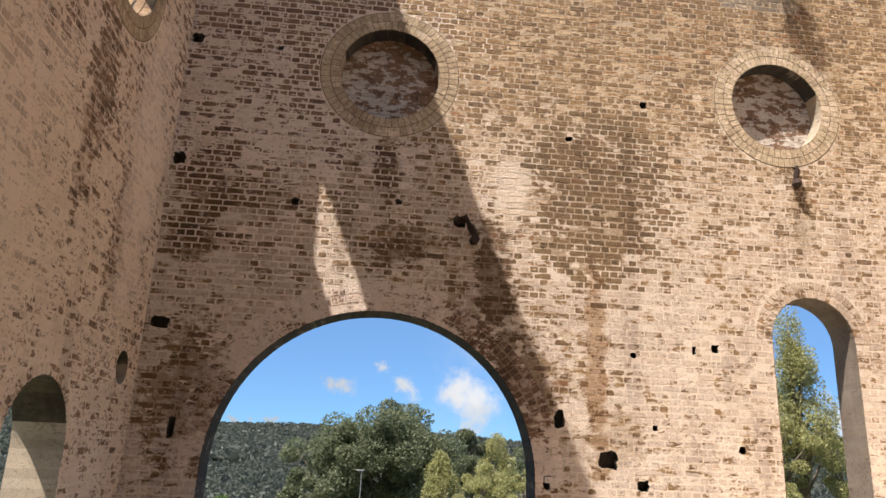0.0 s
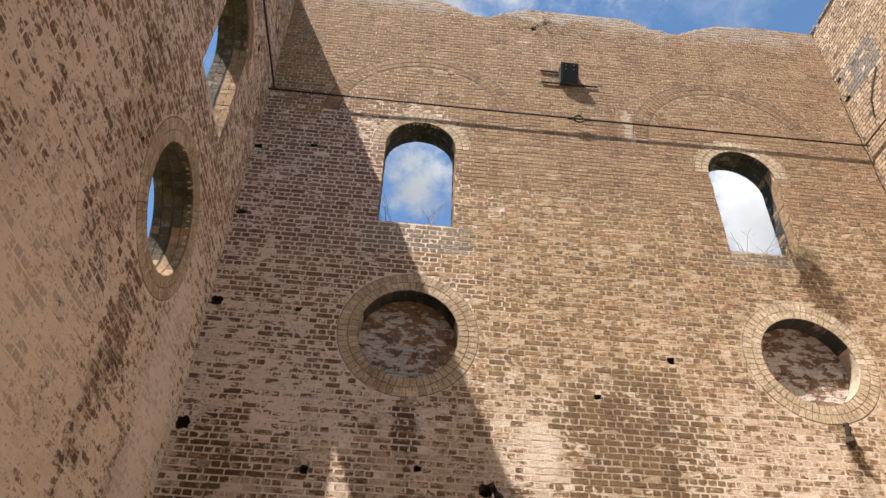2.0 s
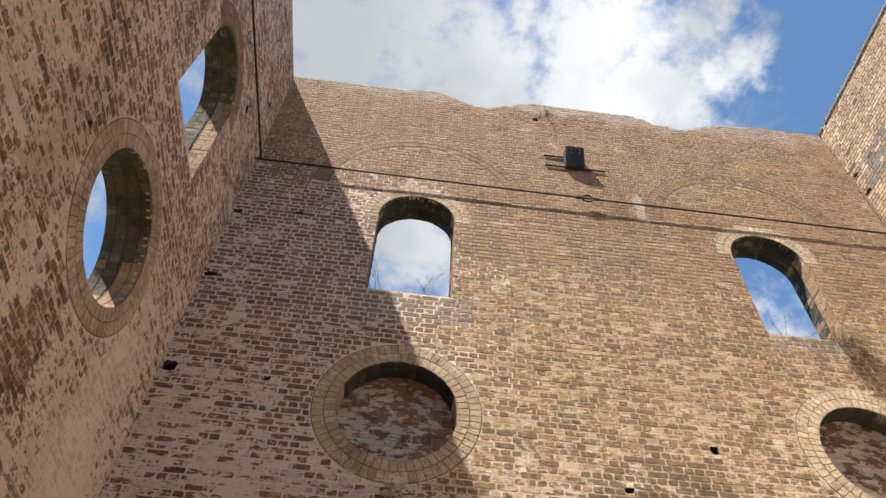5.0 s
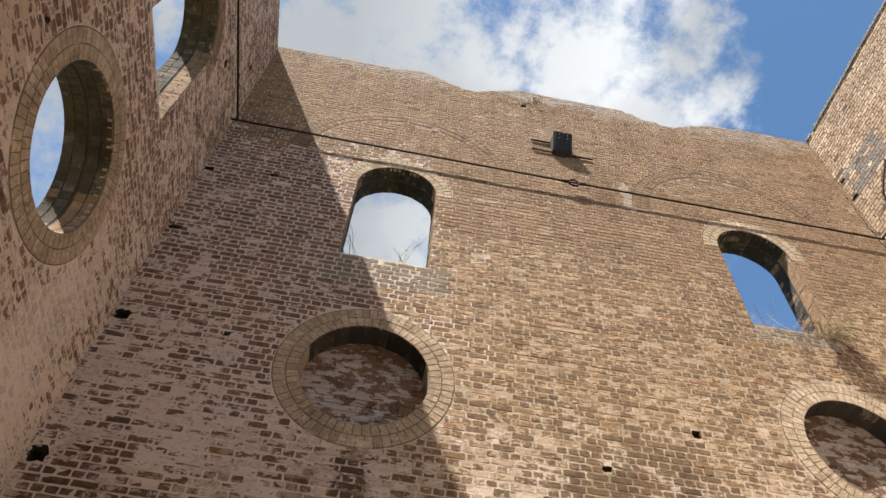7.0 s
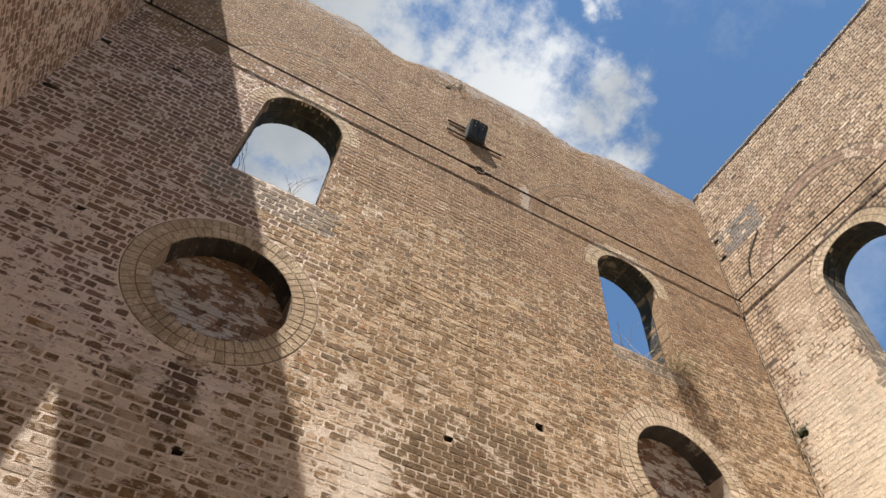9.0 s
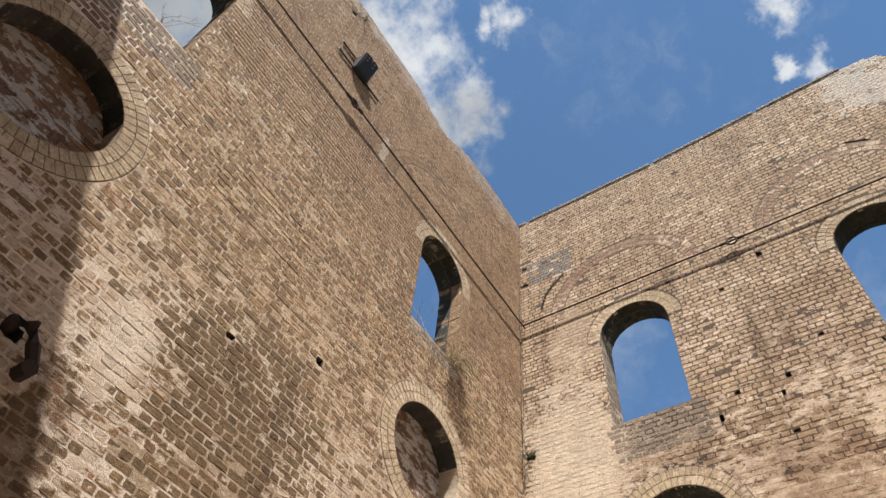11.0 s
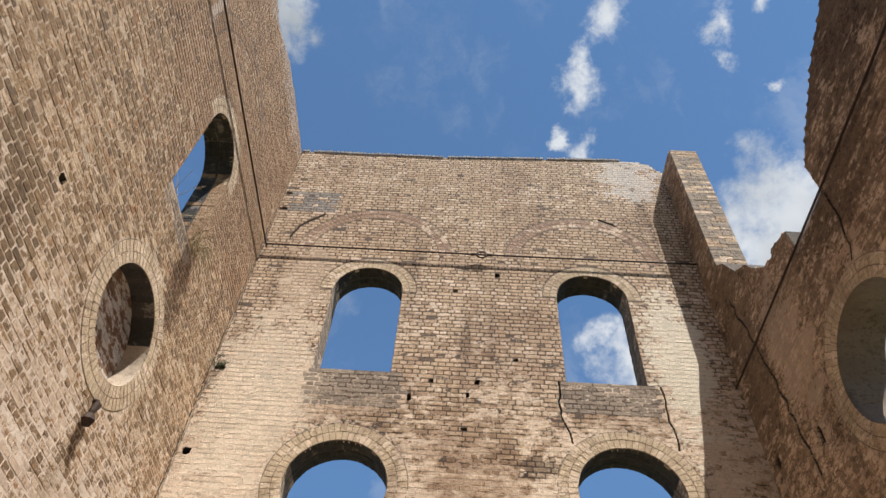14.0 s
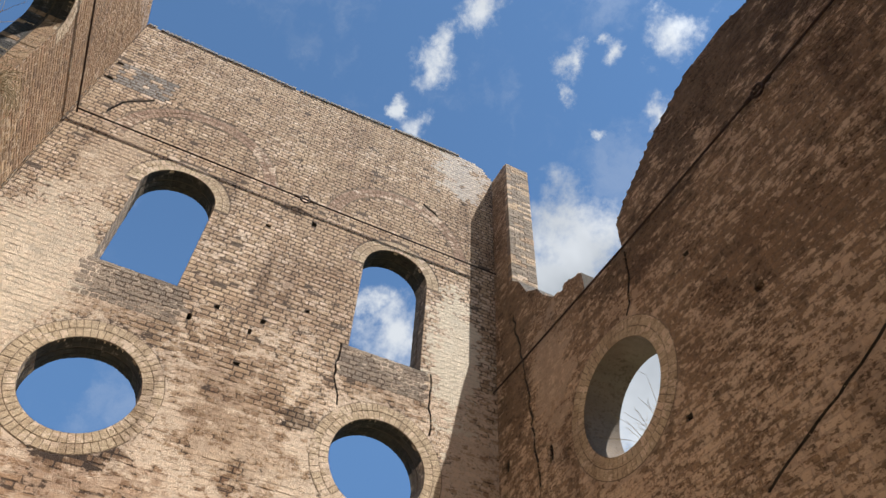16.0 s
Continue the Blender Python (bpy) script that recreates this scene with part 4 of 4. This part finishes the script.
west.ring(2.33, 1.68, 0.62, 0, PI, 1, M["l_brick"], each=False)
west.opening(circle(0.52, 2.56, 0.18, 20), 0.3, plaster=M["plaster"])
west.gaps.append(circle(0.52, 2.56, 0.19, 20))
for u, v, a, b in ((1.1, 11.2, 0.12, 0.22), (0.6, 11.9, 0.1, 0.2), (0.45, 12.6, 0.1, 0.25), (3.3, 6.75, 0.1, 0.07)):
    pocket(west, u, v, a, b)

# south wall, broken, through whose arch the path leads
south = Wall("wall_south", (0, -D, 0), (1, 0, 0), (0, 1, 0), 0.002, W - 0.002,
             [(0, 10.2), (4.26, 10.35), (4.7, 10.5), (5.5, 10.42), (6.3, 10.05), (7.08, 9.52), (7.34, 9.28), (7.36, 8.70), (8.25, 8.70), (8.28, 9.12), (8.72, 9.30), (8.76, 9.2), (9.0, 9.25), (9.28, 9.55), (9.45, 9.85), (9.75, 10.05), (10.0, 10.55), (10.2, 10.75), (10.23, 14.62), (W, 14.7)],
             M["b_brick"], M["b_mortar"], "broken brown brick wall in shade, with a gap in its top", thick=0.55)
south.fill = (3.5, 7.5, 0.006, 0.006)
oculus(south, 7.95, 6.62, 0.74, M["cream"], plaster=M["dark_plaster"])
south.opening(arched(2.83, 1.98, -0.3, 1.49, 48), rings=2)
south.gaps.append(arched(2.83, 1.98, -0.3, 1.49, 48))
south.ring(2.83, 1.49, 1.98, 0, PI, 3, M["b_brick"], each=False)
for u, v, a, b in ((10.6, 7.1, 0.13, 0.2), (9.45, 6.7, 0.1, 0.3), (4.71, 8.79, 0.12, 0.12), (7.0, 5.7, 0.12, 0.07), (5.7, 6.4, 0.14, 0.08), (6.4, 7.6, 0.12, 0.07)):
    pocket(south, u, v, a, b)
crack(south, [(10.25, 9.89), (10.0, 8.56), (9.87, 7.51), (9.78, 6.38)], 0.014, stray=0.045)
crack(south, [(7.32, 8.6), (7.36, 8.0), (7.55, 7.6)], 0.012, stray=0.04)
crack(south, [(4.85, 5.2), (5.48, 4.93), (6.07, 4.7), (6.39, 4.56)], 0.02, stray=0.04)


for z in range(int((14.6 - 10.7) / COURSE)):
    v = 10.72 + z * COURSE
    loop = [(10.185, v + 0.079), (10.185, v), (10.3, v), (10.3, v + 0.079)]
    for a, b in ([(0.0, 0.225), (0.235, 0.55)] if z % 2 else [(0.0, 0.11), (0.12, 0.34), (0.35, 0.55)]):
        south.lining.append((loop, -a, -b, south.rng.uniform(-0.004, 0.004)))
        south.lining_mats.append(south.slot(M["grey"] if south.rng.random() < 0.6 else M["r_brick"]))


# ---------------------------------------------------------------- iron work
def tie_rod(points, ring_at, label):
    rod = tagged(new("tie_rod"), label, "tie rod", "tie rods round the walls")
    v, f = tube(points, 0.016)
    linked("rod", v, f, M["rust"], rod, smooth=True)
    if ring_at is not None:
        c, along = Vector(ring_at), (Vector(points[-1]) - Vector(points[0])).normalized()
        loop = [c + 0.085 * (math.cos(a) * along + math.sin(a) * Vector((0, 0, 1))) for a in np.linspace(0, 2 * PI, 25)]
        v, f = tube(loop, 0.018, 6)
        linked("link_ring", v, f, M["rust"], rod, smooth=True)
        for s in (-1, 1):
            v, f = tube([c + along * s * 0.09, c + along * s * 0.2], 0.026, 8)
            linked("turnbuckle_end", v, f, M["rust"], rod, smooth=True)
    return rod


ROD = 11.44
tie_rod([(0.0, -0.095, ROD), (W / 2, -0.095, ROD - 0.02), (W - 0.02, -0.095, ROD)], (5.47, -0.095, ROD - 0.02), "rusty iron tie rod with a link ring along the brick wall")
tie_rod([(W - 0.1, -0.1, ROD), (W - 0.1, -4.1, ROD - 0.02), (W - 0.1, -D, ROD)], (W - 0.1, -4.08, ROD - 0.02), "rusty iron tie rod with a link ring along the brick wall")
tie_rod([(0.1, -0.1, ROD), (0.1, -4, ROD), (0.1, -D, ROD)], None, "thin dark iron tie rod along the shaded brick wall")
tie_rod([(W, -D + 0.06, 8.60), (7.3, -D + 0.06, 8.595), (4.7, -D + 0.06, 8.655), (0, -D + 0.06, 8.86)], (4.7, -D + 0.06, 8.655), "thin dark iron tie rod with a ring, on the broken wall")


def wall_box():
    thing = tagged(new("wall_box"), "dark steel box with two bolted panels high on the brick wall", "steel box")
    thing.location = (5.38, 0, 12.42)
    def leaning(bm):
        # the face leans out towards the top
        for v in bm.verts:
            if v.co.y < -0.04:
                v.co.y *= 0.35 + 1.6 * max(0.0, v.co.z)
        return bm

    part("body", leaning(boxed(bmesh.new(), (-0.17, -0.25, 0), (0.17, 0.0, 0.40), 0.012)), M["frame_grey"], thing)
    for x in (-0.075, 0.075):
        panel = part("front_panel", leaning(boxed(bmesh.new(), (x - 0.062, -0.275, 0.025), (x + 0.062, -0.245, 0.375), 0.005)), M["steel"], thing)
        for z in (0.25, 0.32):
            bm = bmesh.new()
            bmesh.ops.create_cone(bm, cap_ends=True, segments=8, radius1=0.012, radius2=0.012, depth=0.02, matrix=pose(x, -0.275, z, 90))
            part("bolt", leaning(bm), M["metal_pole"], panel)
    for z, hi in ((0.03, 0.55), (0.36, 0.2)):
        part("wall_strap", boxed(bmesh.new(), (-0.52, -0.035, z), (hi, -0.005, z + 0.018), 0.003), M["rust"], thing)


wall_box()


def bent_bracket(x, z, s, label):
    thing = tagged(new("bent_bracket"), label, "bracket")
    thing.location = (x, 0, z)
    pts = [(0, 0.15, 0), (0, -0.06, 0.01), (0.1 * s, -0.10, 0.03), (0.17 * s, -0.12, -0.10), (0.24 * s, -0.12, -0.22), (0.23 * s, -0.11, -0.3)]
    v, f = tube(pts, [0.05, 0.05, 0.055, 0.05, 0.045, 0.05], 6)
    linked("bar", v, f, M["rust"], thing)
    v, f = tube([(0.23 * s, -0.16, -0.27), (0.23 * s, -0.03, -0.27)], 0.06, 8)
    linked("knuckle", v, f, M["rust"], thing)


bent_bracket(3.74, 4.74, 1.0, "rusted bent iron bracket sticking out of brick")


def iron_stub(x, z):
    thing = tagged(new("iron_stub"), "rusted broken iron stub hanging out of the brick wall", "iron stub")
    thing.location = (x, 0, z)
    v, f = tube([(0.03, 0.12, 0.06), (0.02, -0.03, 0.05), (0.0, -0.06, 0.0), (-0.02, -0.055, -0.10), (-0.015, -0.05, -0.17)], [0.03, 0.035, 0.045, 0.035, 0.03], 7)
    linked("bar", v, f, M["rust"], thing)
    v, f = tube([(-0.02, -0.06, -0.15), (-0.03, -0.065, -0.21), (0.0, -0.06, -0.27)], [0.05, 0.07, 0.035], 7)
    linked("clot", v, f, M["rust"], thing)


iron_stub(8.57, 5.86)


def rubble(x, y, z, n, spread, label, seed):
    """Broken bricks lying on a ledge."""
    rng = random.Random(seed)
    heap = tagged(new("rubble"), label, "rubble")
    heap.location = (x, y, z)
    for i in range(n):
        bm = bmesh.new()
        w, d, h = rng.uniform(0.05, 0.11), rng.uniform(0.04, 0.08), rng.uniform(0.03, 0.05)
        bmesh.ops.create_cube(bm, size=1, matrix=Matrix.Diagonal((w, d, h, 1)))
        for v in bm.verts:
            v.co *= rng.uniform(0.75, 1.1)
        m = pose(rng.uniform(-0.12, 0.12), rng.uniform(-spread, spread), h / 2 + 0.045 * (i % 3 == 2), rng.uniform(-12, 12), rng.uniform(-12, 12), rng.uniform(0, 180))
        bmesh.ops.transform(bm, matrix=m, verts=bm.verts)
        part("broken_brick", bm, M["n_red"] if i % 2 else M["cream"], heap)


rubble(-0.26, -2.1, 8.73, 14, 0.42, "broken bricks lying on the sill of the window", 41)
rubble(-0.25, -2.12, 6.16, 8, 0.2, "broken bricks lying in the round window", 42)
rubble(8.95, -8.28, 9.24, 9, 0.14, "broken bricks lying on top of the broken wall", 43)


# ---------------------------------------------------------------- dry plants
def dry_plant(at, n, size, droop, spread, label, seed):
    rng = random.Random(seed)
    pieces = []
    for _ in range(n):
        a = rng.uniform(0, 2 * PI)
        p = Vector(at) + Vector((rng.uniform(-spread, spread), rng.uniform(-0.05, 0.05), 0))
        d = Vector((0.5 * math.cos(a), 0.5 * math.sin(a) - 0.35, rng.uniform(0.2, 1.0)))
        pts, step = [p.copy()], size * rng.uniform(0.12, 0.25)
        for k in range(6):
            d = (d + Vector((rng.uniform(-0.35, 0.35), rng.uniform(-0.3, 0.3), -droop * (0.3 + 0.2 * k)))).normalized()
            p = p + d * step
            pts.append(p.copy())
            if k > 1 and rng.random() < 0.6:
                e = (d + Vector((rng.uniform(-1, 1), rng.uniform(-0.6, 0.6), rng.uniform(-0.3, 0.6)))).normalized()
                pieces.append(tube([p, p + e * step * 0.8, p + e * step * 1.3 + Vector((0, 0, -0.02))], [0.0018, 0.0014, 0.0008], 3))
        pieces.append(tube(pts, [0.004, 0.004, 0.0035, 0.003, 0.0026, 0.002, 0.001], 3))
    v, f = gather(pieces)
    return tagged(linked("dry_plant", v, f, M["gum"] if "dark" in label else M["twig"]), label, "plant", "weeds rooted in the walls")


dry_plant((2.28, 0.12, 8.78), 9, 0.5, 0.05, 0.12, "leafless weed growing on the window sill", 3)
dry_plant((2.9, 0.1, 8.78), 7, 0.4, 0.05, 0.15, "leafless weed growing on the window sill", 4)
dry_plant((8.76, -0.02, 8.76), 70, 0.44, 0.9, 0.16, "tangle of dry straw-coloured stems hanging from the sill", 5)
dry_plant((8.1, 0.1, 8.78), 8, 0.55, 0.05, 0.2, "leafless weed growing on the window sill", 6)
dry_plant((7.75, -D - 0.3, 5.92), 70, 0.5, 0.04, 0.25, "dry grass growing in the round window", 7)
dry_plant((4.8, -0.01, 14.12), 14, 0.11, 0.3, 0.03, "dark weed tuft rooted high in the brickwork", 8)
dry_plant((W - 0.08, -0.1, 8.46), 26, 0.2, 0.5, 0.03, "dark weed tuft rooted in the corner of the walls", 10)
dry_plant((5.05, -0.01, 14.3), 16, 0.13, 0.2, 0.03, "dark weed tuft rooted high in the brickwork", 9)


# ---------------------------------------------------------------- ground and distance
def land(x, y):
    r = math.hypot(x - 5, y + 4)
    z = 0.0
    if r > 16:
        s = min(1, (r - 16) / 55)
        z -= 9 * s * s * (3 - 2 * s)
    if r > 260:
        s = min(1, (r - 260) / 900)
        a = math.atan2(y, x)
        z += s * s * (3 - 2 * s) * (33 + 11 * math.sin(3.1 * a + 0.6) + 7 * math.sin(9 * a) + 14 * noise.noise(Vector((x, y, 0)) * 0.004))
    return z + (0.05 * noise.noise(Vector((x, y, 3)) * 0.6) if r > 9 else 0)


def ground():
    radii = [0.01] + [1.6 * 1.09 ** i for i in range(0, 92)]
    n = 144
    vs = [(5 + r * math.cos(2 * PI * i / n), -4 + r * math.sin(2 * PI * i / n), 0) for r in radii for i in range(n)]
    vs = [(x, y, land(x, y)) for x, y, _ in vs]
    fs = [(a * n + i, a * n + (i + 1) % n, (a + 1) * n + (i + 1) % n, (a + 1) * n + i) for a in range(len(radii) - 1) for i in range(n)]
    fs.append(tuple(range(n))[::-1])
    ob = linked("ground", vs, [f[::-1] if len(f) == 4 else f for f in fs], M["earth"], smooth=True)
    ob.data.flip_normals()
    bm = bmesh.new()
    bm.from_mesh(ob.data)
    bmesh.ops.recalc_face_normals(bm, faces=bm.faces)
    if sum(f.normal.z for f in bm.faces) < 0:
        bmesh.ops.reverse_faces(bm, faces=bm.faces)
    bm.to_mesh(ob.data)
    bm.free()
    tagged(ob, "bare earth and grass falling away to wooded hills", "ground", kind="structure")


ground()


def floor():
    # floor lies out of view; its paleness is set to bounce light upwards
    bm = boxed(bmesh.new(), (-0.1, -D - 0.7, -0.2), (W + 0.1, 0.1, 0.012))
    tagged(part("floor", bm, M["bounce_floor"], None), "unseen pale floor added to bounce light onto the walls", "floor", kind="structure")


floor()


def woods():
    """Crowns of loose leaf sprays over the hills, denser where the openings look."""
    rng = np.random.default_rng(11)
    vs = []
    for i in range(20000):
        a = rng.uniform(0.85, 2.05) if rng.random() < 0.92 else rng.uniform(2.05, 7.13)
        near = i < 2500
        r = 110 + 200 * rng.random() ** 0.7 if near else 290 + 930 * rng.random() ** 0.8
        x, y = 5 + r * math.cos(a), -4 + r * math.sin(a)
        s = rng.uniform(1.2, 2.2) if near else rng.uniform(2.0, 3.8)
        m, spray = (50, 0.14) if near else (18, 0.22)
        d = rng.normal(0, 1, (m, 3))
        d[:, 2] = np.abs(d[:, 2]) - 0.3
        d /= np.linalg.norm(d, axis=1, keepdims=True)
        c = np.array([x, y, land(x, y) + 0.8 * s]) + d * s * np.array([1, 1, 1.1]) * rng.uniform(0.6, 1.05, (m, 1))
        p, q = rng.normal(0, spray * s, (m, 3)), rng.normal(0, spray * s, (m, 3))
        vs.append(np.stack([c - p, c - q, c + p, c + q], 1).reshape(-1, 3))
    vs = np.concatenate(vs)
    ob = linked("far_woods", vs.tolist(), np.arange(len(vs)).reshape(-1, 4).tolist(), M["wood"])
    tagged(ob, "dense grey-green bush covering the far hills", "woods", kind="stuff")


woods()


def tree(x, y, height, radius, low, leaves, size, material, label, seed, clumps=34, narrow=False):
    """A tapered trunk with limbs, and a crown of small leaves in uneven clumps."""
    rng = random.Random(seed)
    nr = np.random.default_rng(seed)
    thing = tagged(new("tree"), label, "tree", "trees beyond the arches")
    g = land(x, y)
    thing.location = (x, y, g)
    crown_mid, crown_half = (height + low) / 2, (height - low) / 2
    spots = []
    while len(spots) < clumps:
        p = Vector((rng.uniform(-1, 1), rng.uniform(-1, 1), rng.uniform(-1, 1)))
        if 0.25 < p.length < 1:
            taper = 1.0 if not narrow else max(0.12, 0.72 - 0.62 * p.z)
            spots.append(Vector((p.x * radius * taper, p.y * radius * taper, crown_mid + p.z * crown_half * 0.9)))
    pieces = [tube([(0, 0, -0.3), (0.1, 0.05, height * 0.3), (-0.1, 0.1, height * 0.6), (0.05, 0, height * 0.85)], [height * 0.025, height * 0.018, height * 0.012, 0.04])]
    for s in spots[::2]:
        b = Vector((0, 0, max(height * 0.2, s.z * 0.55)))
        pieces.append(tube([b, b.lerp(s, 0.5) + Vector((0, 0, 0.04 * height)), s], [height * 0.007, height * 0.005, 0.02], 5))
    v, f = gather(pieces)
    linked("trunk", v, f, M["bark"], thing, smooth=True)
    which = nr.integers(0, clumps, leaves)
    rad = nr.uniform(0.16, 0.34, clumps) * radius
    d = nr.normal(0, 1, (leaves, 3))
    d /= np.linalg.norm(d, axis=1, keepdims=True)
    c = np.array([s[:] for s in spots])[which] + d * (rad[which] * nr.uniform(0.35, 1.0, leaves) ** 0.5)[:, None] * np.array([1, 1, 0.8 if not narrow else 1.5])
    u = nr.normal(0, 1, (leaves, 3))
    u /= np.linalg.norm(u, axis=1, keepdims=True)
    w = np.cross(u, nr.normal(0, 1, (leaves, 3)))
    w /= np.linalg.norm(w, axis=1, keepdims=True)
    s = (size * nr.uniform(0.5, 1.3, leaves))[:, None]
    quad = np.stack([c - u * s, c + w * s * 0.45, c + u * s, c - w * s * 0.45], 1)
    linked("crown", quad.reshape(-1, 3).tolist(), np.arange(leaves * 4).reshape(-1, 4).tolist(), material, thing)
    return thing


tree(5.1, 66, 16.2, 6.6, 3.0, 60000, 0.17, M["gum"], "large grey-green gum tree with a domed crown", 21, 95)
tree(-1.2, 68, 12.0, 4.6, 2.0, 22000, 0.17, M["gum"], "grey-green gum tree beside the larger one", 22, 44)
tree(16.5, 80, 14.8, 3.6, 5.0, 14000, 0.17, M["gum"], "slim dark gum tree behind the yellow-green trees", 23, 30)
tree(8.15, 42, 7.6, 1.8, 0.6, 22000, 0.075, M["poplar"], "bright yellow-green conical tree", 24, 46, True)
tree(12.5, 44, 9.1, 2.2, 0.6, 28000, 0.075, M["poplar"], "bright yellow-green conical tree", 25, 52, True)
tree(10.2, 36, 4.9, 1.6, 0.3, 14000, 0.07, M["poplar"], "low bright yellow-green tree", 26, 34)
tree(13.4, 38, 5.4, 1.5, 0.3, 12000, 0.07, M["poplar"], "low bright yellow-green tree", 34, 30)
tree(23.5, 24, 12.0, 2.2, 0.5, 30000, 0.065, M["poplar"], "tall feathery yellow-green tree outside the arched doorway", 27, 70, True)
tree(25.6, 24, 6.6, 1.7, 0.4, 22000, 0.065, M["poplar"], "low feathery yellow-green tree beside the tall one", 28, 44)
tree(21.8, 23, 6.6, 1.6, 0.4, 22000, 0.065, M["poplar"], "low feathery yellow-green tree beside the tall one", 29, 44)
tree(-9.0, 52, 5.6, 2.3, 0.3, 12000, 0.11, M["bush"], "rounded light green tree", 30, 30)
tree(-6.8, 57, 6.0, 1.9, 0.3, 10000, 0.11, M["bush"], "rounded light green tree", 31, 28)
tree(-13.5, 56, 6.4, 2.8, 0.3, 12000, 0.11, M["bush"], "rounded light green tree", 32, 30)
tree(-3.0, 56, 4.8, 1.8, 0.3, 9000, 0.11, M["bush"], "rounded light green tree", 36, 26)
tree(20.5, 64, 12.6, 3.8, 1.0, 16000, 0.15, M["gum"], "dark gum tree among the yellow-green trees", 33, 36)


def street_lamp():
    thing = tagged(new("street_lamp"), "thin grey street lamp among the trees", "street lamp")
    thing.location = (2.76, 48, land(2.76, 48))
    v, f = tube([(0, 0, 0), (0, 0, 4), (0, 0, 6.6)], [0.045, 0.038, 0.032])
    linked("pole", v, f, M["metal_pole"], thing)
    part("lamp_head", boxed(bmesh.new(), (-0.45, -0.1, 6.55), (0.2, 0.1, 6.66), 0.025), M["metal_pole"], thing)


street_lamp()

# ---------------------------------------------------------------- the brickwork itself
north.build((5.0, 8.2, 3.0, 5.2))
east.build((3.0, 5.2, 6.0, 8.4))
west.build((2.2, 5.2, 3.0, 5.2))
south.build((5.2, 7.4, 4.6, 6.6))
